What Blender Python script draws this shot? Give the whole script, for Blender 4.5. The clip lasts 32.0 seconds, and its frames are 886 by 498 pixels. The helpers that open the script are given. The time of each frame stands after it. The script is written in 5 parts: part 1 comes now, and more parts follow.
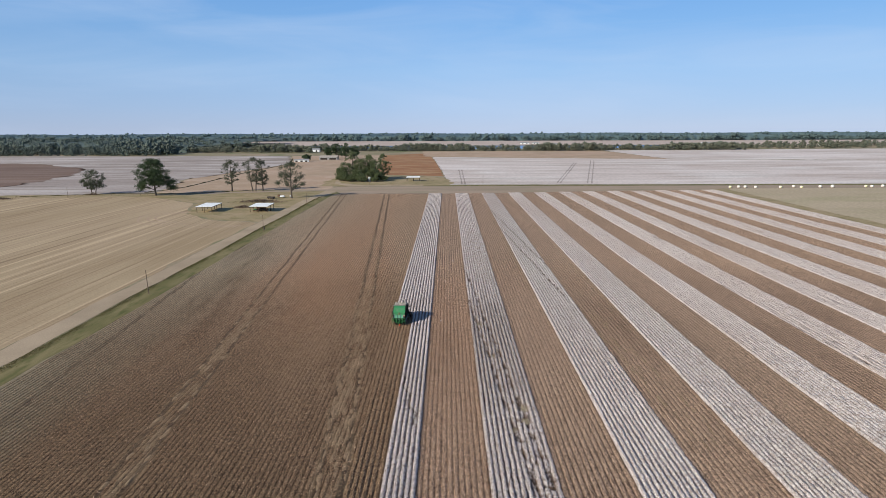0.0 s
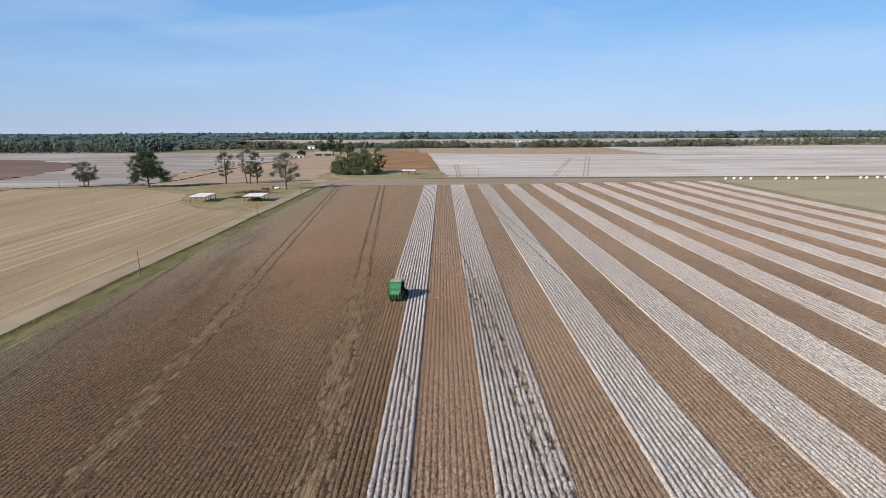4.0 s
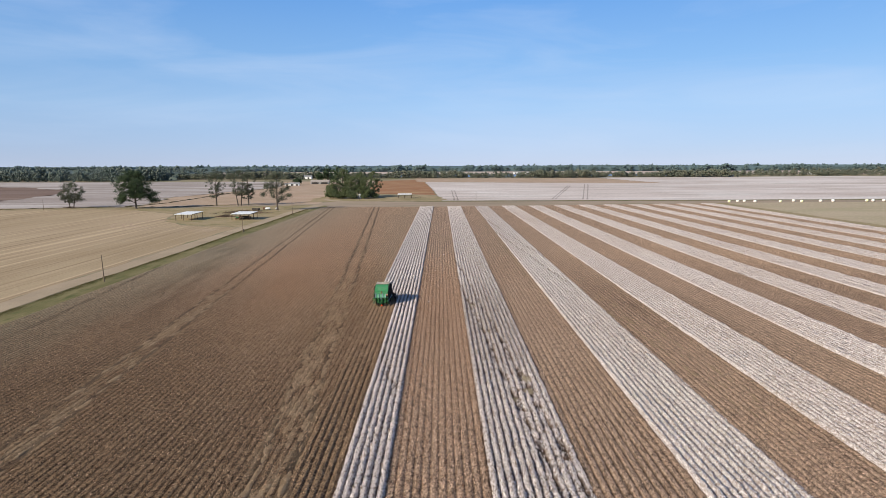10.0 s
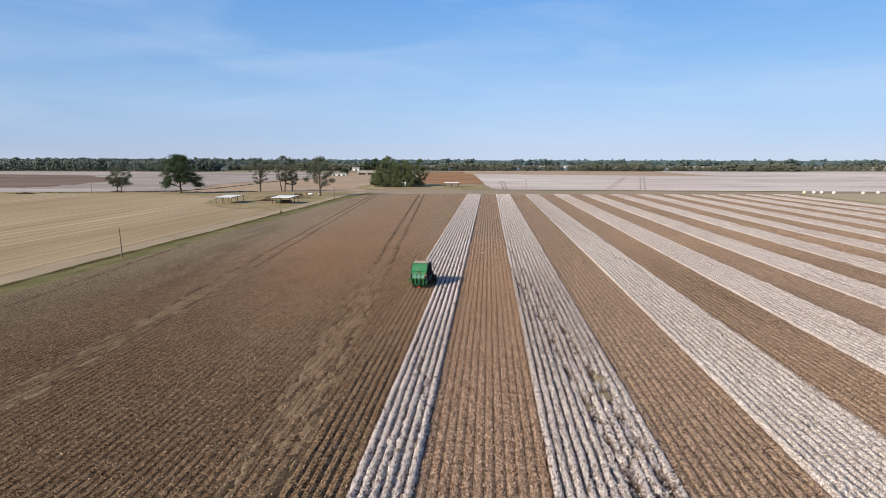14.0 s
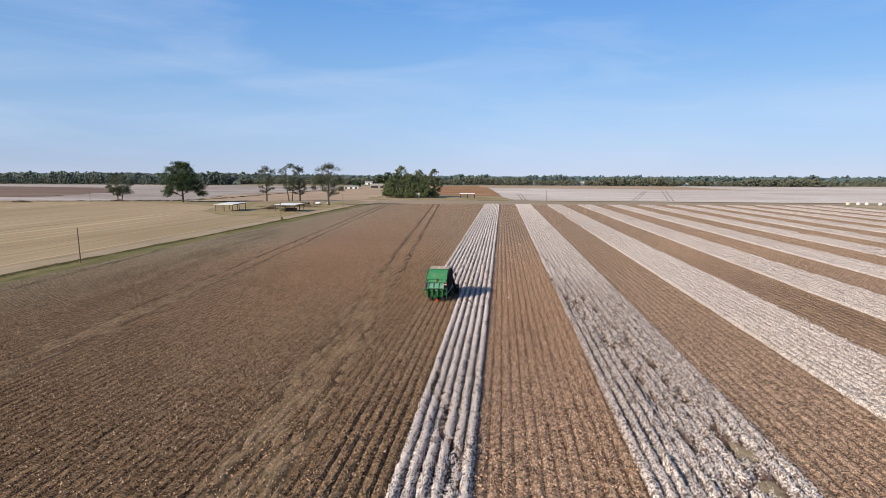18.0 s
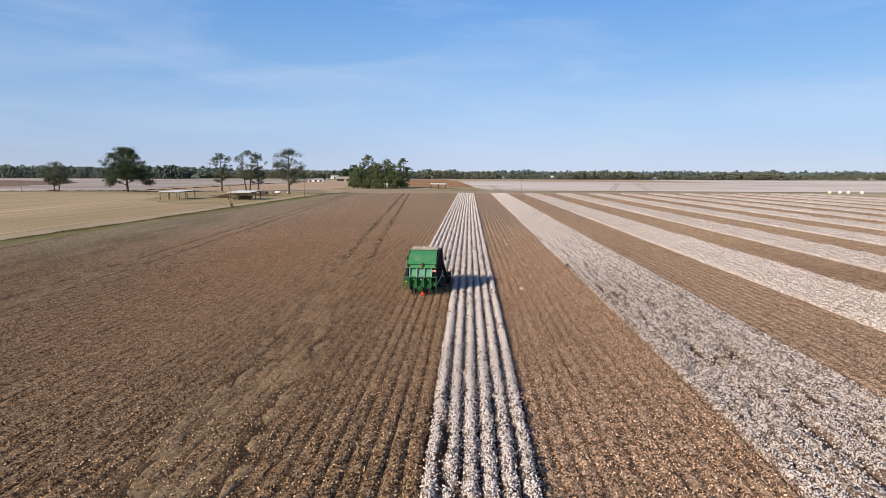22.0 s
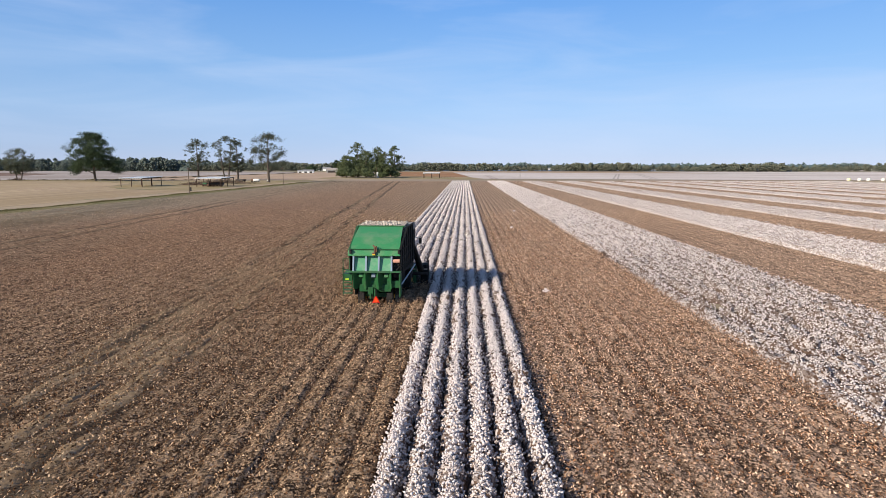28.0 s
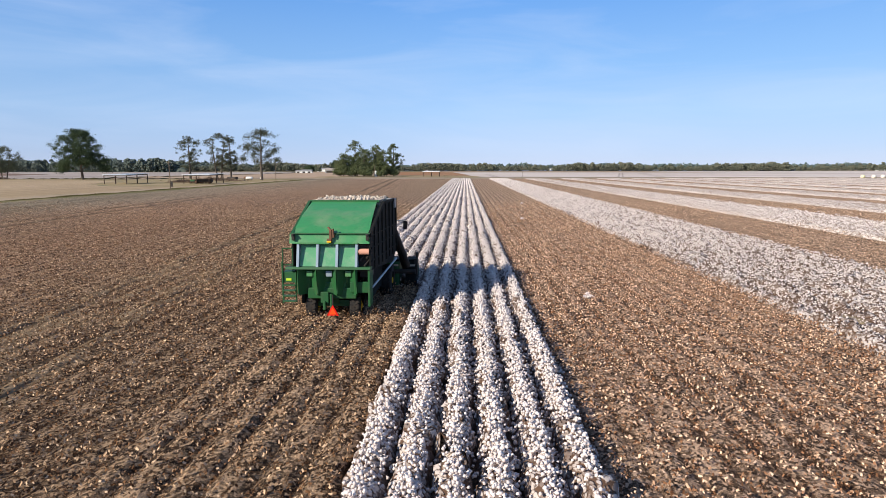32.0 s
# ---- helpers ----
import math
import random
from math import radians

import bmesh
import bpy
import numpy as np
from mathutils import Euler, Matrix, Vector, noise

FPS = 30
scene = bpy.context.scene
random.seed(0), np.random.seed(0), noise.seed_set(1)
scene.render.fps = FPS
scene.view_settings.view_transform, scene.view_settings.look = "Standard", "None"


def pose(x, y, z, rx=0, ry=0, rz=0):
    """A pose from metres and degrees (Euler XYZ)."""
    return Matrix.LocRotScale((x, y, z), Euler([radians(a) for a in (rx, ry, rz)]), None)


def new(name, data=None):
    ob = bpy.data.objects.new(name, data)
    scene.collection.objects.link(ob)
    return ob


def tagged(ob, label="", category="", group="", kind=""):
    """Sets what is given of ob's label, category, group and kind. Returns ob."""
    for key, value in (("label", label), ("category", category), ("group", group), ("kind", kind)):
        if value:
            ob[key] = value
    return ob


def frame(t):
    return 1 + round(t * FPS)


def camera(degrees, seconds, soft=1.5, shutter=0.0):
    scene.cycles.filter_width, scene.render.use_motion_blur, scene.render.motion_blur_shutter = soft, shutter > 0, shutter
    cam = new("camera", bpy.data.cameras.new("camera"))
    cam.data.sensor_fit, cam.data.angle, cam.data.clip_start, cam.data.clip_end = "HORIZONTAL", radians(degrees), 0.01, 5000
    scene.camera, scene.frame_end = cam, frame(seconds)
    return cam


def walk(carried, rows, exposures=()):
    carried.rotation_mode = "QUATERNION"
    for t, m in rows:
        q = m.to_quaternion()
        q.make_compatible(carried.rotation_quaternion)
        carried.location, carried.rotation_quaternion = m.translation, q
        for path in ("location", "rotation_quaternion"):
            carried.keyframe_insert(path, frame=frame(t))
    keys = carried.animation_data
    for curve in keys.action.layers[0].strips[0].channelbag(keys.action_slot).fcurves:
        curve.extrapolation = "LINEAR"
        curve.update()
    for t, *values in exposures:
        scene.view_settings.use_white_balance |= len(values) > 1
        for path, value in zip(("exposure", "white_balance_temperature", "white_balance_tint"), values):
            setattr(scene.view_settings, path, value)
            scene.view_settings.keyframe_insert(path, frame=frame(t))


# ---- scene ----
cam = camera(73.9, 32.0, 0.7)
# seconds, x, y, z, pitch, roll, yaw
ROWS = [
    (0.0, 5.17, 8.07, 57.53, -11.57, 0.20, 0.42),
    (0.5, 5.13, 8.13, 56.67, -11.59, 0.21, 0.41),
    (1.0, 5.09, 8.20, 55.80, -11.61, 0.21, 0.30),
    (1.5, 5.06, 8.28, 54.92, -11.63, 0.22, 0.19),
    (2.0, 5.03, 8.36, 54.01, -11.55, 0.22, 0.19),
    (2.5, 5.00, 8.45, 53.07, -11.57, 0.22, 0.08),
    (3.0, 4.97, 8.56, 52.10, -11.59, 0.23, 0.07),
    (3.5, 4.95, 8.70, 51.07, -11.57, 0.24, -0.01),
    (5.5, 4.98, 10.15, 46.71, -11.63, 0.28, -0.06),
    (6.0, 5.04, 10.93, 45.61, -11.62, 0.29, -0.14),
    (6.5, 5.13, 11.94, 44.51, -11.65, 0.27, -0.16),
    (7.0, 5.26, 13.17, 43.42, -11.47, 0.26, -0.18),
    (7.5, 5.41, 14.61, 42.35, -11.00, 0.25, -0.10),
    (8.0, 5.59, 16.24, 41.28, -9.53, 0.24, -0.12),
    (8.5, 5.80, 18.04, 40.23, -8.19, 0.26, -0.10),
    (9.0, 6.02, 19.99, 39.19, -8.24, 0.29, -0.18),
    (9.5, 6.24, 22.09, 38.15, -8.24, 0.24, -0.20),
    (10.0, 6.44, 24.30, 37.12, -8.24, 0.20, -0.21),
    (10.5, 6.61, 26.62, 36.09, -8.24, 0.15, -0.33),
    (11.0, 6.73, 29.04, 35.06, -8.33, 0.10, -0.15),
    (11.5, 6.79, 31.56, 34.03, -8.37, 0.06, -0.04),
    (12.0, 6.79, 34.20, 33.00, -8.40, 0.02, 0.58),
    (12.5, 6.73, 36.97, 31.98, -8.44, -0.02, 1.89),
    (13.0, 6.60, 39.88, 30.97, -8.57, -0.06, 3.20),
    (13.5, 6.38, 42.94, 29.97, -8.67, -0.09, 4.02),
    (14.0, 6.09, 46.17, 28.98, -8.67, -0.12, 4.43),
    (14.5, 5.72, 49.55, 28.01, -8.56, -0.16, 4.54),
    (16.5, 3.66, 64.15, 24.30, -6.90, -0.23, 5.27),
    (17.0, 3.03, 67.98, 23.42, -6.89, -0.25, 5.25),
    (17.5, 2.38, 71.83, 22.57, -6.96, -0.25, 5.54),
    (18.0, 1.71, 75.70, 21.74, -7.04, -0.26, 5.72),
    (18.5, 1.03, 79.55, 20.92, -7.08, -0.28, 5.09),
    (19.0, 0.33, 83.37, 20.10, -7.12, -0.29, 4.97),
    (19.5, -0.38, 87.13, 19.28, -7.22, -0.34, 5.10),
    (20.0, -1.08, 90.83, 18.44, -7.22, -0.38, 4.74),
    (20.5, -1.78, 94.43, 17.59, -7.26, -0.33, 4.25),
    (21.0, -2.45, 97.92, 16.74, -7.30, -0.27, 3.35),
    (21.5, -3.07, 101.31, 15.91, -7.34, -0.22, 3.06),
    (22.0, -3.60, 104.58, 15.10, -7.37, -0.24, 2.54),
    (22.5, -4.03, 107.73, 14.35, -7.51, -0.25, 1.63),
    (23.0, -4.33, 110.74, 13.67, -7.55, -0.26, 1.72),
    (23.5, -4.47, 113.62, 13.06, -7.55, -0.21, 2.02),
    (24.0, -4.49, 116.36, 12.53, -7.66, -0.16, 2.23),
    (24.5, -4.40, 118.98, 12.06, -7.66, -0.14, 2.33),
    (26.5, -3.58, 128.38, 10.64, -7.93, -0.07, 2.26),
    (27.0, -3.37, 130.49, 10.35, -7.93, -0.05, 2.26),
    (27.5, -3.18, 132.53, 10.07, -7.93, -0.08, 2.14),
    (28.0, -3.02, 134.50, 9.79, -7.92, -0.10, 2.12),
    (28.5, -2.90, 136.40, 9.50, -7.81, -0.07, 2.13),
    (29.0, -2.83, 138.24, 9.20, -7.80, -0.04, 2.15),
    (29.5, -2.80, 140.02, 8.88, -7.79, -0.01, 2.17),
    (30.0, -2.82, 141.76, 8.54, -7.73, -0.00, 2.21),
    (30.5, -2.88, 143.46, 8.18, -7.77, 0.01, 2.15),
    (31.0, -2.96, 145.13, 7.81, -7.81, 0.02, 2.18),
    (31.5, -3.06, 146.79, 7.44, -7.75, 0.04, 2.22),
    (32.0, -3.17, 148.44, 7.06, -7.79, 0.05, 2.16),
]
walk(cam, [(t, pose(x, y, z, 90 + p, r, w)) for t, x, y, z, p, r, w in ROWS],
     exposures=[(0.0, -0.02, 6260, 6), (3.0, 0.06, 6300, 5), (6.0, 0.1, 6440, 6), (9.0, 0.12, 6510, 7), (12.0, 0.12, 6590, 7), (18.0, 0.13, 6690, 8),
                (23.0, 0.13, 6860, 9), (27.0, 0.18, 6570, 9), (30.0, 0.2, 6540, 9), (32.0, 0.24, 6550, 9)])

# ---- light ----
SUN_EL = 27.0
SUN_TO = Vector((0.78, 0.62, -math.tan(radians(SUN_EL)))).normalized()
world = bpy.data.worlds.new("world")
scene.world = world
world.use_nodes = True
wn, wl = world.node_tree.nodes, world.node_tree.links
bg = wn["Background"]
sky = wn.new("ShaderNodeTexSky")
sky.sky_type, sky.sun_disc = "NISHITA", False
sky.sun_elevation = radians(SUN_EL)
sky.sun_rotation = math.atan2(-0.78, -0.62)
sky.altitude, sky.air_density, sky.dust_density, sky.ozone_density = 400, 1.0, 0.0, 3.0
# thin drifting cirrus
wtc = wn.new("ShaderNodeTexCoord")
wmap = wn.new("ShaderNodeMapping")
wmap.inputs["Scale"].default_value = (1.2, 1.2, 7.0)
wmap.inputs["Rotation"].default_value = (0.0, 0.12, 0.5)
wno = wn.new("ShaderNodeTexNoise")
wno.inputs["Scale"].default_value, wno.inputs["Detail"].default_value = 2.2, 7
wno.inputs["Roughness"].default_value, wno.inputs["Distortion"].default_value = 0.55, 0.6
wra = wn.new("ShaderNodeMapRange")
wra.inputs[1].default_value, wra.inputs[2].default_value = 0.42, 0.85
wra.inputs[3].default_value, wra.inputs[4].default_value = 0.0, 0.42
# clear autumn blue, paling towards the horizon
wse = wn.new("ShaderNodeSeparateXYZ")
wgr = wn.new("ShaderNodeValToRGB")
el = wgr.color_ramp.elements
el[0].position, el[0].color = 0.0, (0.48, 0.58, 0.82, 1)
el[1].position, el[1].color = 1.0, (0.04, 0.10, 0.27, 1)
for at, c in ((0.035, (0.425, 0.575, 0.865, 1)), (0.09, (0.37, 0.57, 0.90, 1)), (0.16, (0.25, 0.48, 0.87, 1)), (0.26, (0.15, 0.37, 0.82, 1)), (0.45, (0.07, 0.18, 0.45, 1))):
    e = el.new(at)
    e.color = c
wsc = wn.new("ShaderNodeMix")
wsc.data_type, wsc.blend_type = "RGBA", "MULTIPLY"
wsc.inputs[0].default_value, wsc.inputs[7].default_value = 1.0, (10.5, 10.5, 10.5, 1)
wbl = wn.new("ShaderNodeMix")
wbl.data_type = "RGBA"
wbl.inputs[0].default_value = 0.88
wmx = wn.new("ShaderNodeMix")
wmx.data_type = "RGBA"
wmx.inputs[7].default_value = (6.2, 7.2, 9.3, 1)
wl.new(wtc.outputs["Generated"], wmap.inputs["Vector"])
wl.new(wtc.outputs["Generated"], wse.inputs[0])
wl.new(wse.outputs["Z"], wgr.inputs[0])
wl.new(wgr.outputs[0], wsc.inputs[6])
wl.new(sky.outputs[0], wbl.inputs[6])
wl.new(wsc.outputs[2], wbl.inputs[7])
wl.new(wmap.outputs[0], wno.inputs["Vector"])
wl.new(wno.outputs[0], wra.inputs[0])
wl.new(wra.outputs[0], wmx.inputs[0])
# deeper blue square to the sun
wlf = wn.new("ShaderNodeMapRange")
wlf.inputs[1].default_value, wlf.inputs[2].default_value, wlf.inputs[3].default_value, wlf.inputs[4].default_value = -0.75, 0.0, 0.84, 1.0
wdk = wn.new("ShaderNodeMix")
wdk.data_type, wdk.blend_type = "RGBA", "MULTIPLY"
wdk.inputs[0].default_value = 1.0
wl.new(wse.outputs["X"], wlf.inputs[0])
wl.new(wlf.outputs[0], wdk.inputs[7])
wl.new(wbl.outputs[2], wdk.inputs[6])
wl.new(wdk.outputs[2], wmx.inputs[6])
wl.new(wmx.outputs[2], bg.inputs[0])
bg.inputs[1].default_value = 0.095
sun = new("sun", bpy.data.lights.new("sun", "SUN"))
sun.data.energy, sun.data.angle, sun.data.color = 5.6, radians(0.53), (1.0, 0.915, 0.80)
sun.rotation_mode = "QUATERNION"
sun.rotation_quaternion = SUN_TO.to_track_quat("-Z", "Y")


# ---- materials ----
def lin(r, g, b):
    f = lambda c: (c / 255 / 12.92) if c <= 10 else ((c / 255 + 0.055) / 1.055) ** 2.4
    return (f(r), f(g), f(b), 1.0)


class Nodes:
    """A small helper round one material's node tree."""

    def __init__(self, name, rough=0.8, metal=0.0, spec=0.3):
        self.mat = bpy.data.materials.new(name)
        self.mat.use_nodes = True
        self.n, self.l = self.mat.node_tree.nodes, self.mat.node_tree.links
        self.p = self.n["Principled BSDF"]
        self.p.inputs["Roughness"].default_value = rough
        self.p.inputs["Metallic"].default_value = metal
        self.p.inputs["Specular IOR Level"].default_value = spec
        self.tc = self.n.new("ShaderNodeTexCoord")

    def coords(self, scale=(1, 1, 1), rot=0.0):
        m = self.n.new("ShaderNodeMapping")
        m.inputs["Scale"].default_value = scale
        m.inputs["Rotation"].default_value = (0, 0, rot)
        self.l.new(self.tc.outputs["Object"], m.inputs["Vector"])
        return m.outputs[0]

    def noise(self, scale, stretch=(1, 1, 1), detail=4, rough=0.55, rot=0.0):
        t = self.n.new("ShaderNodeTexNoise")
        t.inputs["Scale"].default_value, t.inputs["Detail"].default_value = scale, detail
        t.inputs["Roughness"].default_value = rough
        self.l.new(self.coords(stretch, rot), t.inputs["Vector"])
        return t.outputs[0]

    def cells(self, scale, stretch=(1, 1, 1), out="Distance"):
        t = self.n.new("ShaderNodeTexVoronoi")
        t.inputs["Scale"].default_value = scale
        self.l.new(self.coords(stretch), t.inputs["Vector"])
        return t.outputs[out]

    def range(self, v, a, b, lo=0.0, hi=1.0):
        r = self.n.new("ShaderNodeMapRange")
        for k, x in zip((1, 2, 3, 4), (a, b, lo, hi)):
            r.inputs[k].default_value = x
        self.l.new(v, r.inputs[0])
        return r.outputs[0]

    def mix(self, f, a, b, mode="MIX"):
        m = self.n.new("ShaderNodeMix")
        m.data_type, m.blend_type = "RGBA", mode
        for k, v in ((0, f), (6, a), (7, b)):
            if isinstance(v, (float, int, tuple)):
                m.inputs[k].default_value = v
            else:
                self.l.new(v, m.inputs[k])
        return m.outputs[2]

    def math(self, op, a, b=0.0, c=0.0):
        m = self.n.new("ShaderNodeMath")
        m.operation = op
        for k, v in enumerate((a, b, c)):
            if isinstance(v, (float, int)):
                m.inputs[k].default_value = v
            else:
                self.l.new(v, m.inputs[k])
        return m.outputs[0]

    def random(self, island=True):
        g = self.n.new("ShaderNodeNewGeometry" if island else "ShaderNodeObjectInfo")
        return g.outputs["Random Per Island" if island else "Random"]

    def bump(self, h, strength=0.4, dist=0.05):
        b = self.n.new("ShaderNodeBump")
        b.inputs["Strength"].default_value, b.inputs["Distance"].default_value = strength, dist
        self.l.new(h, b.inputs["Height"])
        self.l.new(b.outputs[0], self.p.inputs["Normal"])

    def color(self, c):
        if isinstance(c, tuple):
            self.p.inputs["Base Color"].default_value = c
        else:
            self.l.new(c, self.p.inputs["Base Color"])
        return self.mat


def soil(name, a, b, c=None, big=0.02, fine=1.5, stretch=(1, 1, 1), rot=0.0, lines=0.0, line_c=None, streak=0.0, streak_c=None):
    """Earth or stubble: two colours in large patches, fine grain, and lines of wheel and tillage marks along y."""
    k = Nodes(name, 0.95, 0, 0.1)
    base = k.mix(k.range(k.noise(big, stretch, 5, 0.6, rot), 0.35, 0.65), a, b)
    if c:
        base = k.mix(k.range(k.noise(big * 3.3, stretch, 4, 0.6, rot), 0.48, 0.7), base, c)
    if lines:
        w = k.noise(lines, (1, 0.01, 1), 4, 0.75, rot)
        base = k.mix(k.range(w, 0.53, 0.61, 0, 0.6), base, line_c)
        w2 = k.noise(lines * 2.6, (1, 0.008, 1), 3, 0.7, rot)
        base = k.mix(k.range(w2, 0.36, 0.46, 0.5, 0.0), base, tuple(v * 1.5 for v in line_c[:3]) + (1,))
        w3 = k.noise(lines * 1.3, (1, 0.006, 1), 3, 0.7, rot + 0.03)
        base = k.mix(k.range(w3, 0.54, 0.62, 0.0, 0.75), base, tuple(min(1.0, v * 1.25) for v in a[:3]) + (1,))
    if streak:
        # thin drawn-out streaks of bare earth across the field
        w = k.noise(0.045, (0.13, 1, 1), 6, 0.72, 0.03)
        base = k.mix(k.range(w, 0.5, 0.64, 0.0, streak), base, streak_c)
        w = k.noise(0.012, (0.3, 1, 1), 5, 0.65, -0.05)
        base = k.mix(k.range(w, 0.5, 0.66, 0.0, streak * 0.6), base, streak_c)
    g = k.noise(fine, (1, 1, 1), 6, 0.7)
    base = k.mix(k.range(g, 0.3, 0.7, 0.35, 0.0), base, (0.02, 0.015, 0.01, 1))
    k.bump(g, 0.6, 0.08)
    return k.color(base)


def plain(name, c, rough=0.5, metal=0.0, dirt=0.25, scale=2.0, dirt_c=None, spec=0.4):
    """Paint, metal or timber with a little soiling at two scales."""
    k = Nodes(name, rough, metal, spec)
    n1, n2 = k.noise(scale, detail=6), k.noise(scale * 9, detail=3)
    base = k.mix(k.range(n1, 0.45, 0.75, 0, dirt), c, dirt_c or lin(96, 80, 62))
    base = k.mix(k.range(n2, 0.5, 0.8, 0, dirt * 0.5), base, (0.03, 0.025, 0.02, 1))
    k.bump(n2, 0.08, 0.01)
    return k.color(base)


def cotton_ridge(name, lo, hi, under, low):
    k = Nodes(name, 0.95, 0, 0.05)
    d = k.cells(9.0, (1, 1, 1))
    white = k.mix(k.range(k.noise(0.05, (1, 0.2, 1), 4), 0.4, 0.66), lin(248, 237, 229), lin(238, 224, 214))
    mask = k.range(d, lo, hi, 1.0, 0.0)
    hold = k.range(k.noise(2.4, (1, 0.8, 1), 5, 0.65), 0.38, 0.48, 0.4 if low > 0.5 else 0.25, 1.0)
    m = k.n.new("ShaderNodeMath")
    m.operation = "MULTIPLY"
    k.l.new(mask, m.inputs[0])
    k.l.new(hold, m.inputs[1])
    m2 = k.math("MULTIPLY", m.outputs[0], k.range(k.cells(4.2, (1, 0.8, 1), "Color"), 0.34, 0.46, 0.55 if low > 0.5 else 0.3, 1.0))
    # lint sits on the plants, not in the furrows
    at = k.n.new("ShaderNodeSeparateXYZ")
    k.l.new(k.tc.outputs["Object"], at.inputs[0])
    m2 = k.math("MULTIPLY", m2, k.range(at.outputs["Z"], 0.1, 0.36, low, 1.0))
    if low < 0.5:
        # close rows: bare twigs show between the bolls
        m2 = k.math("MULTIPLY", m2, k.range(k.math("ABSOLUTE", k.math("SUBTRACT", at.outputs["Y"], 163.0)), 28, 46, 0.55, 1.0))
    base = k.mix(m2, under, white)
    k.bump(mask, 0.7, 0.08)
    return k.color(base)


def stalks(name, dark, mid, red, fleck, furrow, weeds=None, pale=None, tracks=()):
    k = Nodes(name, 0.95, 0, 0.06)
    base = k.mix(k.range(k.noise(0.02, (1, 0.3, 1), 5, 0.6, 0.07), 0.44, 0.72), mid, red)
    at = k.n.new("ShaderNodeSeparateXYZ")
    k.l.new(k.tc.outputs["Object"], at.inputs[0])
    X, Y = at.outputs["X"], at.outputs["Y"]
    belt = None
    if weeds:
        drift = k.math("SUBTRACT", k.noise(0.05, (1, 0.12, 1), 5, 0.6), 0.5)
        # rust-coloured leaf litter in long streaks
        rust = k.math("MULTIPLY", k.range(k.math("ABSOLUTE", k.math("ADD", k.math("MULTIPLY_ADD", drift, 50.0, X), 42.0)), 6, 26, 1.0, 0.0), k.math("MULTIPLY", k.range(Y, 120, 190, 0.15, 0.8), k.range(Y, 260, 400, 1.0, 0.3)))
        base = k.mix(k.math("MULTIPLY", rust, k.range(k.noise(0.07, (1, 0.16, 1), 4, 0.6), 0.36, 0.56, 0.3, 1.0)), base, lin(154, 92, 64))
        # a damp dark streak that slants away from the ditch
        u = k.math("ADD", k.math("MULTIPLY_ADD", Y, 0.16, X), 81.6 - 0.16 * 240)
        damp = k.range(k.math("ABSOLUTE", k.math("MULTIPLY_ADD", drift, 26.0, u)), 2.0, 10.0, 0.95, 0.0)
        damp = k.math("MULTIPLY", damp, k.math("MULTIPLY", k.range(Y, 130, 190, 0.0, 1.0), k.range(Y, 300, 400, 1.0, 0.0)))
        base = k.mix(k.math("MULTIPLY", damp, 0.5), base, lin(84, 58, 42))
        # olive ground at the near end
        near = k.math("MULTIPLY_ADD", k.noise(0.018, (1, 0.5, 1), 4, 0.6), 90.0, Y)
        base = k.mix(k.range(near, 110, 230, 0.8, 0.0), base, lin(84, 66, 46))
        # weeds thin out unevenly away from the ditch
        belt = k.range(k.math("MULTIPLY_ADD", drift, 44.0, X), -94, -66, 0.9, 0.0)
    ruts_at, bands_at = [], []
    for tx, ty, sl, hw, worn, wide, deep in tracks:
        # old wheel tracks: crushed pale stalks, dark ruts
        sway = k.math("MULTIPLY", k.math("SINE", k.math("MULTIPLY_ADD", Y, 0.11, tx)), 0.15)
        u = k.math("SUBTRACT", k.math("MULTIPLY_ADD", Y, -sl, X), k.math("ADD", sway, tx - sl * ty))
        u = k.math("ABSOLUTE", k.math("MULTIPLY_ADD", k.math("SUBTRACT", k.noise(0.35, (1, 0.6, 1), 4, 0.6), 0.5), 1.6, u))
        patch = k.math("MULTIPLY", k.range(k.noise(0.3, (1, 0.35, 1), 4, 0.6), 0.44, 0.6, 0.0, 1.0), k.range(Y, 170, 250, worn, worn * 0.25))
        band = k.math("MULTIPLY", k.range(u, hw + 0.3, hw + 1.5, 1.0, 0.0), patch)
        bands_at.append(band)
        rut = k.range(k.math("ABSOLUTE", k.math("SUBTRACT", u, hw)), wide * 0.3, wide, 0.8, 0.0)
        ruts_at.append(k.math("MULTIPLY", rut, k.math("MULTIPLY", k.range(k.noise(0.5, (1, 0.3, 1), 4, 0.6), 0.36, 0.5, 0.3, 1.0), k.range(Y, 190, 290, deep, 1.0))))
    base = k.mix(k.range(k.noise(0.11, (1, 0.14, 1), 5, 0.65, 0.07), 0.4, 0.72), base, dark)
    if weeds:
        # dust haze over the farther rows put in as a paler brown
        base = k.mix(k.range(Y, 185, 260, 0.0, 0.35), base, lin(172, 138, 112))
        base = k.mix(belt, base, weeds)
    else:
        # darker towards the near end
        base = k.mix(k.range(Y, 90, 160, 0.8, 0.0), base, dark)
        # aerial haze put into the colour: paler and greyer towards the far end, in drifts
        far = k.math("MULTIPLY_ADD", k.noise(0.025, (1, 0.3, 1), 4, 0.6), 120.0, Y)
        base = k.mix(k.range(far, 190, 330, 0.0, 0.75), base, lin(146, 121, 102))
        olive = k.range(k.noise(0.03, (1, 0.4, 1), 4, 0.6), 0.46, 0.6, 0.0, 0.8)
        base = k.mix(olive, base, (0.86, 0.92, 0.88, 1), "MULTIPLY")
